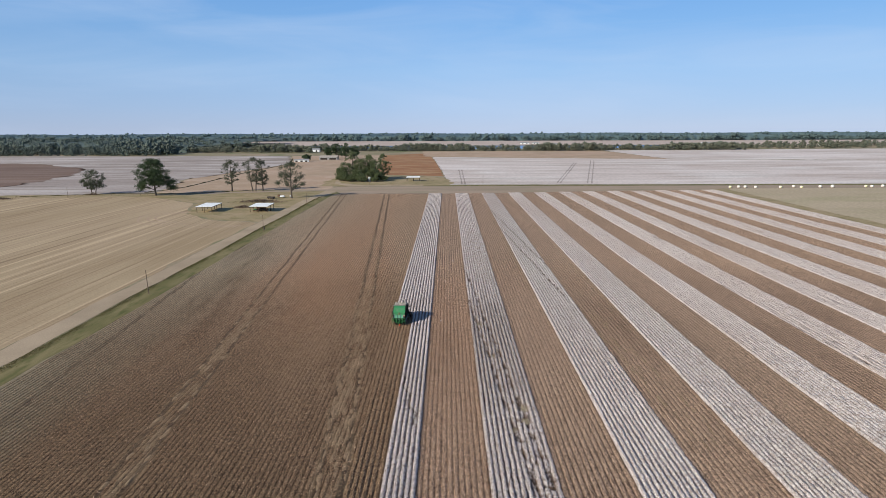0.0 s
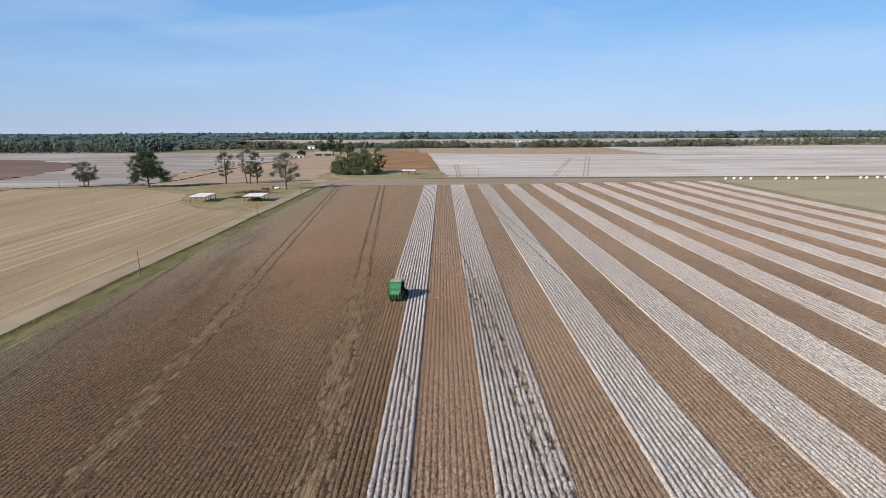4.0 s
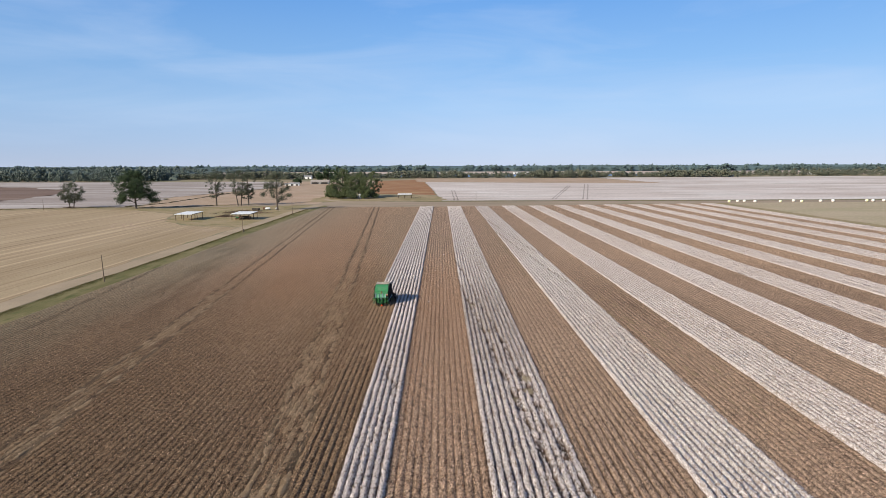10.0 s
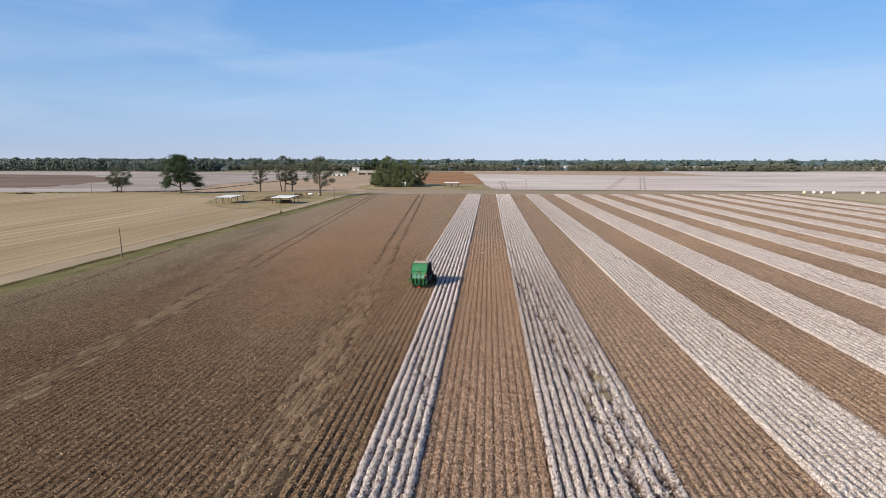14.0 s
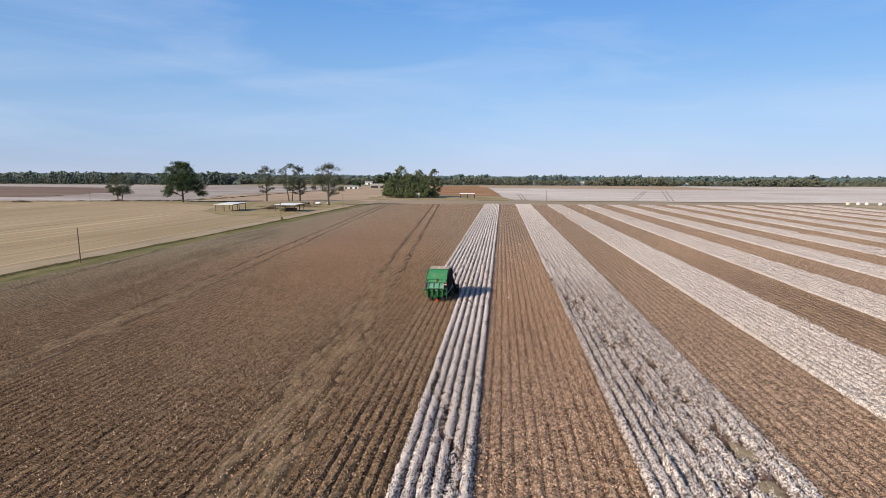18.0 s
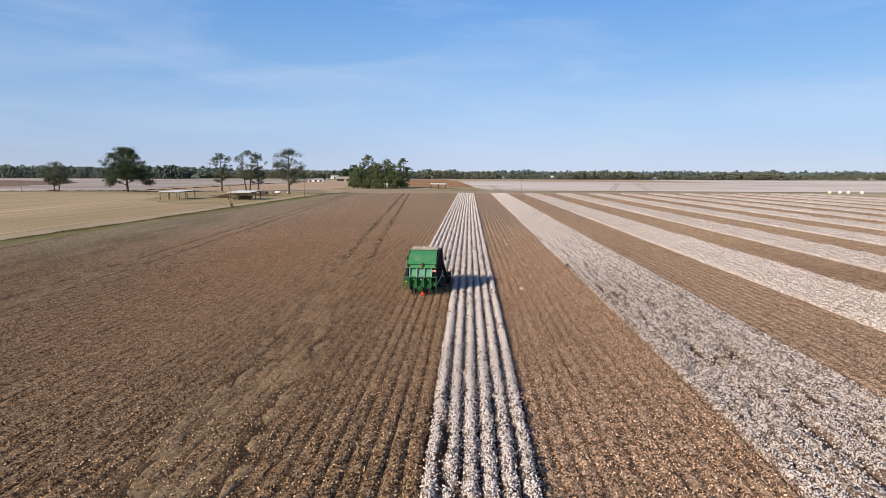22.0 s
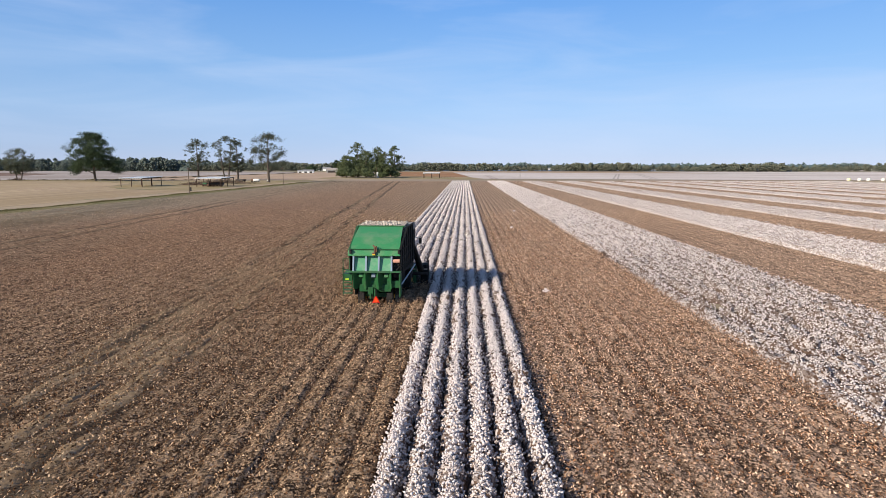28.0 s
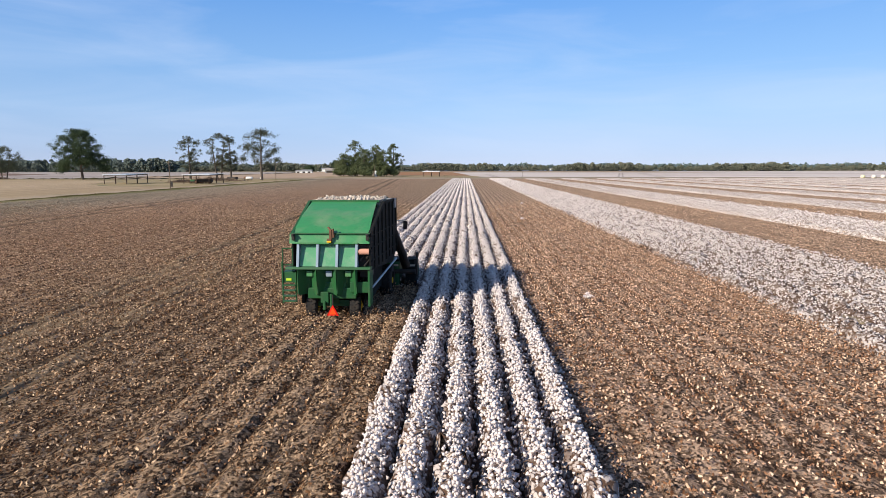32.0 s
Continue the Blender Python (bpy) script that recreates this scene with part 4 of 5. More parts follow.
tree(-198, 562, 30, 17, 10, 8, M_THIN, "slender half-bare tree with sparse grey green leaves", 6500, 0.24, 1, 46, 0.5, "tree", 0.0, ((-5, 24, 2.5), (5, 25, 2.5), (0, 28, 2.5)))
tree(-177, 562, 32.5, 18, 13, 9, M_THIN, "tall twin-stemmed tree with sparse leaves", 7500, 0.24, 2, 50, 0.5, "tree", 0.0, ((-7, 26, 3), (7, 28, 3), (0, 30, 3)))
tree(-169.5, 564, 29, 14, 8, 12, M_THIN, "slender tree with darker leaves", 5500, 0.25, 1, 40, 0.45)
tree(-126.8, 504.8, 31.5, 22, 9, 15, M_THIN, "tall upright pecan tree with layered sparse foliage", 9500, 0.25, 1, 60, 0.4, "tree", 0.0, ((10, 12, 1.6), (-11, 13, 1.6), (9, 18, 2), (-8, 20, 2), (0, 29, 2.5)))
# bush clump by the small shed
for i, (bx, by, bh, bw) in enumerate(((-112, 676, 21, 18), (-104, 690, 33, 19), (-94, 680, 25, 20), (-84, 690, 29, 19), (-76, 678, 24, 16), (-69, 692, 30, 16),
                                      (-98, 668, 13, 15), (-78, 668, 14, 14), (-88, 700, 28, 19), (-118, 690, 14, 13))):
    tree(bx, by, bh, bw, 0.8, 40 + i, M_BUSH, "leafy grey green tree of a dense clump", 5200, 0.36, 1, 70, 0.35)
for i, (bx, by, bh, bw) in enumerate(((-110, 667, 10, 14), (-92, 663, 9, 14), (-72, 665, 11, 14), (-100, 664, 8, 12), (-115, 672, 6, 11), (-104, 662, 5, 10), (-88, 660, 5.5, 11), (-66, 668, 6, 11), (-76, 660.5, 4.5, 9))):
    tree(bx, by, bh, bw, 0.3, 55 + i, M_BUSH, "low shrub at the foot of the clump", 2600, 0.42, 1, 60, 0.3, "shrub")
# trees round the farmhouse
for i, (bx, by, bh, bw) in enumerate(((-250, 1085, 13, 16), (-215, 1190, 30, 26), (-190, 1150, 32, 24), (-175, 1160, 26, 20), (-232, 1190, 22, 20))):
    tree(bx, by, bh, bw, 2, 70 + i, M_OAK, "dark green yard tree behind the farmhouse", 900, 1.2, 1, 40, 0.4)


def woods(name, label, band, mat, seed, high, size, per, base_gap=0.12):
    """A belt of many trees: crowns of loose clumps on thin stems."""
    g = np.random.default_rng(seed)
    cs, ss, st = [], [], []
    for x0, x1, y0, y1, n in band:
        for k in range(n):
            x, y = g.uniform(x0, x1), g.uniform(y0, y1)
            h = high * g.uniform(0.65, 1.15) * (1 + 0.16 * math.sin(x * 0.017 + seed) + 0.12 * math.sin(x * 0.053))
            w = h * g.uniform(0.35, 0.6)
            u = g.uniform(-1, 1, (per, 3))
            u[:, 2] = np.abs(u[:, 2]) ** 0.8
            taper = np.sqrt(np.clip(1.05 - u[:, 2] ** 2, 0.05, 1))
            c = np.stack([x + u[:, 0] * w * taper, y + u[:, 1] * w * taper, h * (base_gap + (1 - base_gap) * u[:, 2])], 1)
            cs.append(c)
            ss.append(np.full(per, size * h / high) * g.uniform(0.6, 1.3, per))
            st.append((x, y, h))
    c, s = np.concatenate(cs), np.concatenate(ss)
    ob = new(name, tuft_mesh(name, c, s, mat, g))
    tagged(ob, label, "woods", kind="stuff")
    v, fc = [], []
    for i, (x, y, h) in enumerate(st):
        v += [(x - 0.25, y, 0), (x + 0.25, y, 0), (x, y + 0.4, 0), (x, y, h * 0.8)]
        fc += [(4 * i, 4 * i + 1, 4 * i + 3), (4 * i + 1, 4 * i + 2, 4 * i + 3), (4 * i + 2, 4 * i, 4 * i + 3)]
    np_part("stems", mesh_np("stems", np.array(v), np.array(fc), M_BARK), ob, "stuff")


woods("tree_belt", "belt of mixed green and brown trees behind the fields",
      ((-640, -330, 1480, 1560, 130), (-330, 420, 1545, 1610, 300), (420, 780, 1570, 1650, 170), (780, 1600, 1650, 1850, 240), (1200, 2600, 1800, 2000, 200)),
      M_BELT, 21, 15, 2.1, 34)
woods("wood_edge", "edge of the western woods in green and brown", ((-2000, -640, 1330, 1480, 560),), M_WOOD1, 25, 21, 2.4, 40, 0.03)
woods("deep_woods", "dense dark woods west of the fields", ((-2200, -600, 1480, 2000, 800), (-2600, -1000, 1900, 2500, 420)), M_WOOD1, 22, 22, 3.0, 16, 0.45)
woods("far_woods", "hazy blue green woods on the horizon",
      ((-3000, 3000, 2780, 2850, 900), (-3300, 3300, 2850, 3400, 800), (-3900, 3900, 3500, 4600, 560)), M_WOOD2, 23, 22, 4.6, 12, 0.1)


def canopy(name, label, x0, x1, y0, y1, z, seed, mat):
    """The closed leaf roof of distant woods."""
    g = np.random.default_rng(seed)
    xs, ys = np.arange(x0, x1 + 1, 15.0), np.geomspace(y0, y1, 34)
    X, Y = np.meshgrid(xs, ys)
    X = X + g.normal(0, 6, X.shape)
    Z = z + g.normal(0, 2.0, X.shape) + 2.5 * np.sin(X * 0.004 + seed) * np.sin(Y * 0.003)
    Z[0] = 0
    v = np.stack([X, Y, Z], -1).reshape(-1, 3)
    i = np.arange(len(v)).reshape(X.shape)
    fc = np.stack([i[:-1, :-1], i[:-1, 1:], i[1:, 1:], i[1:, :-1]], -1).reshape(-1, 4)
    ob = new(name, mesh_np(name, v, fc, mat))
    tagged(ob, label, "woods", kind="stuff")


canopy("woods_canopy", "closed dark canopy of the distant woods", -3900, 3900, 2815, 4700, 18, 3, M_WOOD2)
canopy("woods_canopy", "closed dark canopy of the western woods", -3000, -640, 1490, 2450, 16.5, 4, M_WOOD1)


# ---- open sheds ----
def pole_shed(x, y, rz, wid, dep, eave, rise, nx, ny, label):
    """Open pole barn: posts, beams, rafters and a ribbed sheet roof that rises towards the back."""
    root = empty("open_shed", x, y, 0, rz)
    tagged(root, label, "shed")
    top = lambda yy: eave + rise * yy / dep
    for i in range(nx):
        for j in range(ny):
            if 0 < i < nx - 1 and 0 < j < ny - 1:
                continue
            xx, yy = wid * i / (nx - 1), dep * j / (ny - 1)
            part("post", rod(bmesh.new(), (xx, yy, -0.1), (xx, yy, top(yy)), 0.2, 0.18, 8), M_SHEDPOST, root)
    for yy in (0.0, dep):
        part("beam", boxes([((wid / 2, yy, top(yy) - 0.02), (wid + 0.3, 0.2, 0.4))]), M_SHEDPOST, root)
    for xx in (0.0, wid):
        part("side_beam", prism(bmesh.new(), [(-0.1, top(0) - 0.2), (dep + 0.1, top(dep) - 0.2), (dep + 0.1, top(dep) + 0.16), (-0.1, top(0) + 0.16)], xx - 0.08, xx + 0.08), M_SHEDPOST, root)
    n = int(wid / 1.2)
    for i in range(1, n):
        xx = wid * i / n
        part("rafter", prism(bmesh.new(), [(0, top(0) + 0.0), (dep, top(dep) + 0.0), (dep, top(dep) + 0.2), (0, top(0) + 0.2)], xx - 0.05, xx + 0.05), M_POST, root)
    lo, hi = top(0) + 0.22 - 0.6 * rise / dep, top(dep) + 0.22 + 0.6 * rise / dep
    roof = part("roof", prism(bmesh.new(), [(-0.6, lo), (dep + 0.6, hi), (dep + 0.6, hi + 0.08), (-0.6, lo + 0.08)], -0.6, wid + 0.6), M_ROOF, root)
    n = int(wid / 0.9)
    for i in range(n + 1):
        xx = -0.55 + (wid + 1.1) * i / n
        part("seam", prism(bmesh.new(), [(-0.6, lo + 0.08), (dep + 0.6, hi + 0.08), (dep + 0.6, hi + 0.13), (-0.6, lo + 0.13)], xx - 0.03, xx + 0.03), M_ROOF, roof)
    part("fascia", boxes([((wid / 2, -0.63, lo - 0.06), (wid + 1.2, 0.04, 0.16))]), M_WHITE, root)
    return root


pole_shed(-171.4, 418.6, 0, 10.6, 18.4, 4.0, 0.35, 3, 3, "open pole barn with white sheet roof on bare ground")
pole_shed(-134.0, 419.3, 0, 12.0, 16, 4.0, 0.35, 3, 3, "open pole barn with white roof sheltering farm machinery")
pole_shed(-40, 664.8, 0, 14, 8, 4.2, 0.4, 3, 2, "small open shed with white roof beside the bushes")


def wheel(parent, c, r, w, name="wheel", lugs=18, rim=M_RUST):
    """Farm tyre with lugs, dished rim and hub; the axle lies along x."""
    hub = new(name)
    hub.parent = parent
    hub.location = c
    bm = bmesh.new()
    prof = [(-w / 2, r * 0.55), (-w / 2, r * 0.86), (-w * 0.36, r * 0.96), (w * 0.36, r * 0.96), (w / 2, r * 0.86), (w / 2, r * 0.55)]
    seg = 28
    ring = [[bm.verts.new((px, pr * math.cos(math.tau * i / seg), pr * math.sin(math.tau * i / seg))) for px, pr in prof] for i in range(seg)]
    for i in range(seg):
        a, b = ring[i], ring[(i + 1) % seg]
        for j in range(len(prof)):
            k = (j + 1) % len(prof)
            bm.faces.new((a[j], a[k], b[k], b[j]))
    for i in range(lugs * 2):
        a = math.tau * i / (lugs * 2)
        side = 1 if i % 2 else -1
        rot = Matrix.Rotation(a, 3, "X") @ Matrix.Rotation(side * 0.5, 3, "Z")
        box(bm, Matrix.Rotation(a, 3, "X") @ Vector((side * w * 0.22, 0, r * 0.96)), (w * 0.5, r * 0.07, r * 0.09), 0, rot)
    part("tyre", bm, M_TYRE, hub)
    bm = rod(bmesh.new(), (-w * 0.3, 0, 0), (w * 0.3, 0, 0), r * 0.57, None, 24)
    rod(bm, (-w * 0.5, 0, 0), (w * 0.5, 0, 0), r * 0.16, None, 12)
    part("rim", bm, rim, hub)
    return hub


def trailer(x, y, rz, label, paint):
    """Low farm trailer with drawbar and boarded box."""
    t = empty("farm_trailer", x, y, 0, rz)
    tagged(t, label, "trailer")
    part("chassis", boxes([((0, 0, 0.85), (2.2, 6.0, 0.2)), ((0, 3.8, 0.75), (0.15, 2.0, 0.15))]), M_DARK, t)
    part("floor", boxes([((0, 0, 1.0), (2.4, 6.2, 0.1))], 0.02), M_POST, t)
    for sx in (-1.15, 1.15):
        part("side_board", boxes([((sx, 0, 1.55), (0.08, 6.2, 1.0))], 0.02), paint, t)
        for sy in (-1.8, 1.8):
            wheel(t, (sx * 1.05, sy, 0.5), 0.5, 0.3, lugs=8)
    for sy in (-3.05, 3.05):
        part("end_board", boxes([((0, sy, 1.55), (2.2, 0.08, 1.0))], 0.02), paint, t)


def tractor(x, y, rz):
    """Old farm tractor."""
    t = empty("farm_tractor", x, y, 0, rz)
    tagged(t, "dark old farm tractor parked under the shed", "tractor")
    part("bonnet", boxes([((0, 1.3, 1.5), (0.8, 2.2, 0.8))], 0.12), M_GREEN2, t)
    part("transmission", boxes([((0, -0.2, 1.0), (0.7, 3.4, 0.6))], 0.1), M_DARK, t)
    part("cab_frame", boxes([((sx, sy, 2.3), (0.08, 0.08, 1.4)) for sx in (-0.75, 0.75) for sy in (-1.2, 0.2)] + [((0, -0.5, 3.0), (1.7, 1.7, 0.12))], 0.02), M_DARK, t)
    part("seat", boxes([((0, -0.8, 1.7), (0.5, 0.5, 0.12)), ((0, -1.05, 2.0), (0.5, 0.12, 0.55))], 0.04), M_DARK, t)
    for sx in (-1, 1):
        wheel(t, (sx * 1.0, -0.9, 0.85), 0.85, 0.5, lugs=12)
        wheel(t, (sx * 0.8, 2.0, 0.5), 0.5, 0.3, lugs=10)


trailer(-129.5, 430, 84, "rusty farm trailer stored under the shed roof", M_RUST)
trailer(-126, 424.5, 96, "dark farm trailer under the shed roof", M_DARK)
tractor(-131, 424.5, 80)


def brush_pile(x, y, lx, ly, h, seed, label, n=220):
    g = np.random.default_rng(seed)
    bm = bmesh.new()
    for i in range(n):
        px, py = g.normal(0, lx / 3), g.normal(0, ly / 3)
        pz = h * math.exp(-(px / lx * 2) ** 2 - (py / ly * 2) ** 2) * g.uniform(0.2, 1)
        d = Vector(g.normal(0, 1, 3) * np.array([1, 1, 0.25])).normalized() * g.uniform(0.8, 2.2)
        p = Vector((px, py, max(0.1, pz)))
        rod(bm, p - d, p + d, g.uniform(0.05, 0.14), None, 5)
    ob = part("brush_pile", bm, M_POST)
    ob.location = (x, y, 0.05)
    tagged(ob, label, "brush pile", kind="stuff")


brush_pile(-148, 446, 9, 5, 1.5, 4, "heap of old timber and branches in the yard", 160)
brush_pile(-146, 480, 26, 12, 2.2, 6, "long heap of dead branches in the yard grass", 330)
brush_pile(-315, 536, 8, 5, 1.5, 9, "heap of brush under the tree", 90)
brush_pile(-372, 503, 14, 4, 1.4, 10, "low heap of brush at the field edge", 120)
trailer(-139, 512, 30, "old rusty farm implement standing in grass", M_RUST)
trailer(-143, 500, 70, "dark disc implement standing in grass", M_DARK)


def tank(x, y, length, r, rz, label):
    t = empty("fuel_tank", x, y, 0, rz)
    tagged(t, label, "tank")
    bm = bmesh.new()
    bmesh.ops.create_uvsphere(bm, u_segments=18, v_segments=10, radius=r)
    for v in bm.verts:
        v.co.x += (length / 2 - r) * (1 if v.co.x > 0 else -1)
        v.co.z += r + 0.5
    part("shell", bm, M_WHITE, t, smooth=True)
    for sx in (-0.3, 0.3):
        part("saddle", boxes([((sx * length, 0, 0.35), (0.25, r * 1.5, 0.7))]), M_DARK, t)


tank(-135.5, 507, 4.2, 0.85, 10, "white fuel tank on saddles in the yard")
tank(-129.5, 512, 2.2, 0.6, 60, "small white tank beside the tree")


def standpipe(x, y):
    t = empty("water_tank", x, y)
    tagged(t, "white upright tank before the bushes", "tank")
    part("drum", rod(bmesh.new(), (0, 0, 0), (0, 0, 4.6), 1.25, None, 20), M_WHITE, t)
    part("dome", rod(bmesh.new(), (0, 0, 4.6), (0, 0, 5.2), 1.25, 0.3, 20), M_WHITE, t)
    part("pipe", rod(bmesh.new(), (1.35, 0, 0), (1.35, 0, 4.9), 0.06, None, 6), M_DARK, t)


standpipe(-81.5, 664)


# ---- utility poles and fences ----
def utility_pole(x, y, h, label, drop=True, arm=True, lean=0.0):
    t = empty("utility_pole", x, y)
    tagged(t, label, "utility pole")
    part("post", rod(bmesh.new(), (0, 0, -0.3), (lean, 0, h), 0.17, 0.11, 10), M_POLE, t)
    if arm:
        part("crossarm", boxes([((lean, 0, h - 0.6), (1.8, 0.1, 0.12))], 0.02), M_POLE, t)
        for sx in (-0.8, 0.0, 0.8):
            part("insulator", rod(bmesh.new(), (lean + sx, 0, h - 0.54), (lean + sx, 0, h - 0.34), 0.05, 0.03, 8), M_WHITE, t)
    if drop:
        part("meter_box", boxes([((0.55, -0.05, 1.9), (0.5, 0.3, 1.5))], 0.05), M_DARK, t)
        part("bracket", boxes([((0.28, -0.05, 2.2), (0.3, 0.06, 0.06))]), M_DARK, t)


utility_pole(-101.4, 209.8, 8.8, "bare leaning timber pole on the grass verge", False, False, -0.3)
utility_pole(-100.3, 340.0, 9.6, "timber utility pole with dark box at the verge", True, True)
utility_pole(-102.9, 457.2, 9.6, "timber utility pole at the lane bend", False, True)
utility_pole(-322, 512, 9.0, "timber utility pole by the stubble field", False, False)
utility_pole(42, 622, 9.5, "timber utility pole before the far cotton field", False, True)
utility_pole(-76, 622, 9.5, "timber utility pole by the bush clump", False, True)


def fence(x0, y0, x1, y1, n, label):
    t = empty("fence", x0, y0)
    tagged(t, label, "fence")
    for i in range(n):
        f = i / (n - 1)
        px, py = (x1 - x0) * f, (y1 - y0) * f
        part("post", rod(bmesh.new(), (px, py, -0.1), (px, py, 1.4), 0.09, 0.08, 6), M_POST, t)
    for z in (0.5, 0.9, 1.3):
        part("wire", rod(bmesh.new(), (0, 0, z), (x1 - x0, y1 - y0, z), 0.02, None, 4), M_DARK, t)


fence(-24, 662, -10, 662, 6, "dark low rail fence beside the small shed")
fence(-330, 524, -262, 530, 12, "wire fence on timber posts along the field")


# ---- farm buildings far off ----
def barn(x, y, rz, wid, dep, h, rise, wall, roofm, label, doors=1, category="barn", span=4.0):
    t = empty("farm_building", x, y, 0, rz)
    tagged(t, label, category)
    bm = bmesh.new()
    prism(bm, [(0, 0), (dep, 0), (dep, h), (dep / 2, h + rise), (0, h)], 0, wid)
    part("walls", bm, wall, t)
    for a, b in (((-0.5, h - 0.3), (dep / 2, h + rise + 0.05)), ((dep + 0.5, h - 0.3), (dep / 2, h + rise + 0.05))):
        bm = bmesh.new()
        prism(bm, [a, b, (b[0], b[1] + 0.2), (a[0], a[1] + 0.2)], -0.5, wid + 0.5)
        part("roof", bm, roofm, t)
    for i in range(doors):
        cx = wid * (i + 0.5) / doors
        # dark slab for a door; a wide span paints an open front's shade
        dr = part("door", boxes([((cx, -0.04, h * 0.38), (min(span, wid / doors * 0.85), 0.1, h * 0.76))]), M_DARK, t)
        part("frame", boxes([((cx, -0.08, h * 0.78), (min(span * 1.1, wid / doors * 0.9), 0.12, 0.2))]), M_WHITE, t)


# shaded open front drawn as two wide dark slabs on closed walls
barn(-238, 1136, 0, 34, 16, 5.0, 2.6, M_GREYR, M_BAR, "long grey farm building with dark slabs for its open front", 2, "barn", 13.0)
barn(-258, 1062, 5, 16, 8, 3.4, 1.8, M_WHITE, M_GREYR, "small white farmhouse with grey roof", 2, "house")
barn(-268, 1066, 5, 8, 6, 3.0, 1.2, M_WHITE, M_GREYR, "small white outbuilding beside the farmhouse", 1, "shed")
barn(700, 1600, 0, 16, 9, 3.2, 1.6, M_GREYR, M_ROOF, "small grey farm building before the tree belt", 2)
barn(780, 1615, 0, 13, 8, 3.2, 1.6, M_WHITE, M_GREYR, "white house before the tree belt", 2, "house")
# scattered far farmsteads on the pale fields
for fx, fy, fw, fl in ((272, 2190, 30, "long pale farm building far across the fields"), (318, 2200, 22, "white far farmhouse among trees"), (362, 2020, 18, "white far shed at the field edge"),
                       (756, 1935, 24, "white far barn at the end of the belt"), (885, 2080, 30, "long white far barn"), (1160, 1870, 20, "small white far house"), (1370, 1990, 28, "pale far barn before the woods")):
    barn(fx, fy, 0, fw, 12, 5.0, 2.5, M_WHITE, M_GREYR, fl, 2)
barn(-352, 1530, 0, 30, 14, 5.5, 3, M_WHITE, M_GREYR, "pale building between far trees", 2)


# ---- wrapped cotton modules ----
def module(x, y, rz, yellow):
    t = empty("cotton_module", x, y, 0, rz)
    tagged(t, "round cotton module in pale wrap lying on the field" if not yellow else "round cotton module in yellowish wrap on the field", "cotton module", "modules along the road")
    bm = bmesh.new()
    rod(bm, (-1.2, 0, 1.1), (1.2, 0, 1.1), 1.15, None, 24)
    es = [e for e in bm.edges if abs(e.verts[0].co.x - e.verts[1].co.x) < 1e-4]
    bmesh.ops.bevel(bm, geom=es, offset=0.18, segments=2, affect="EDGES")
    part("wrap", bm, M_BALEY if yellow else M_BALE, t, smooth=True)
    for sx in (-1.24, 1.24):
        part("end_face", rod(bmesh.new(), (sx - 0.02, 0, 1.1), (sx + 0.02, 0, 1.1), 0.9, None, 20), M_BOLL, t)


for i, (bx, by) in enumerate(((279, 581), (288, 583), (294.5, 583), (303, 580), (326.5, 579), (343, 586), (346, 578), (367, 583), (382, 588), (378.5, 582.5), (412.5, 585), (418, 584.5), (431, 588), (439, 588))):
    module(bx, by, (i * 37) % 30 - 10, i in (0, 4, 6, 10))


# ---- the cotton picker ----
def chute(bm, x, w, y, z0, z1, depth):
    """A hollow rounded channel in the rear, open to the back."""
    n = 8
    pts = [(x - w / 2 + w * i / n, y + depth * math.sin(math.pi * i / n)) for i in range(n + 1)]
    lo = [bm.verts.new((px, py, z0)) for px, py in pts]
    hi = [bm.verts.new((px, py - 0.12, z1)) for px, py in pts]
    for i in range(n):
        bm.faces.new((lo[i], lo[i + 1], hi[i + 1], hi[i]))


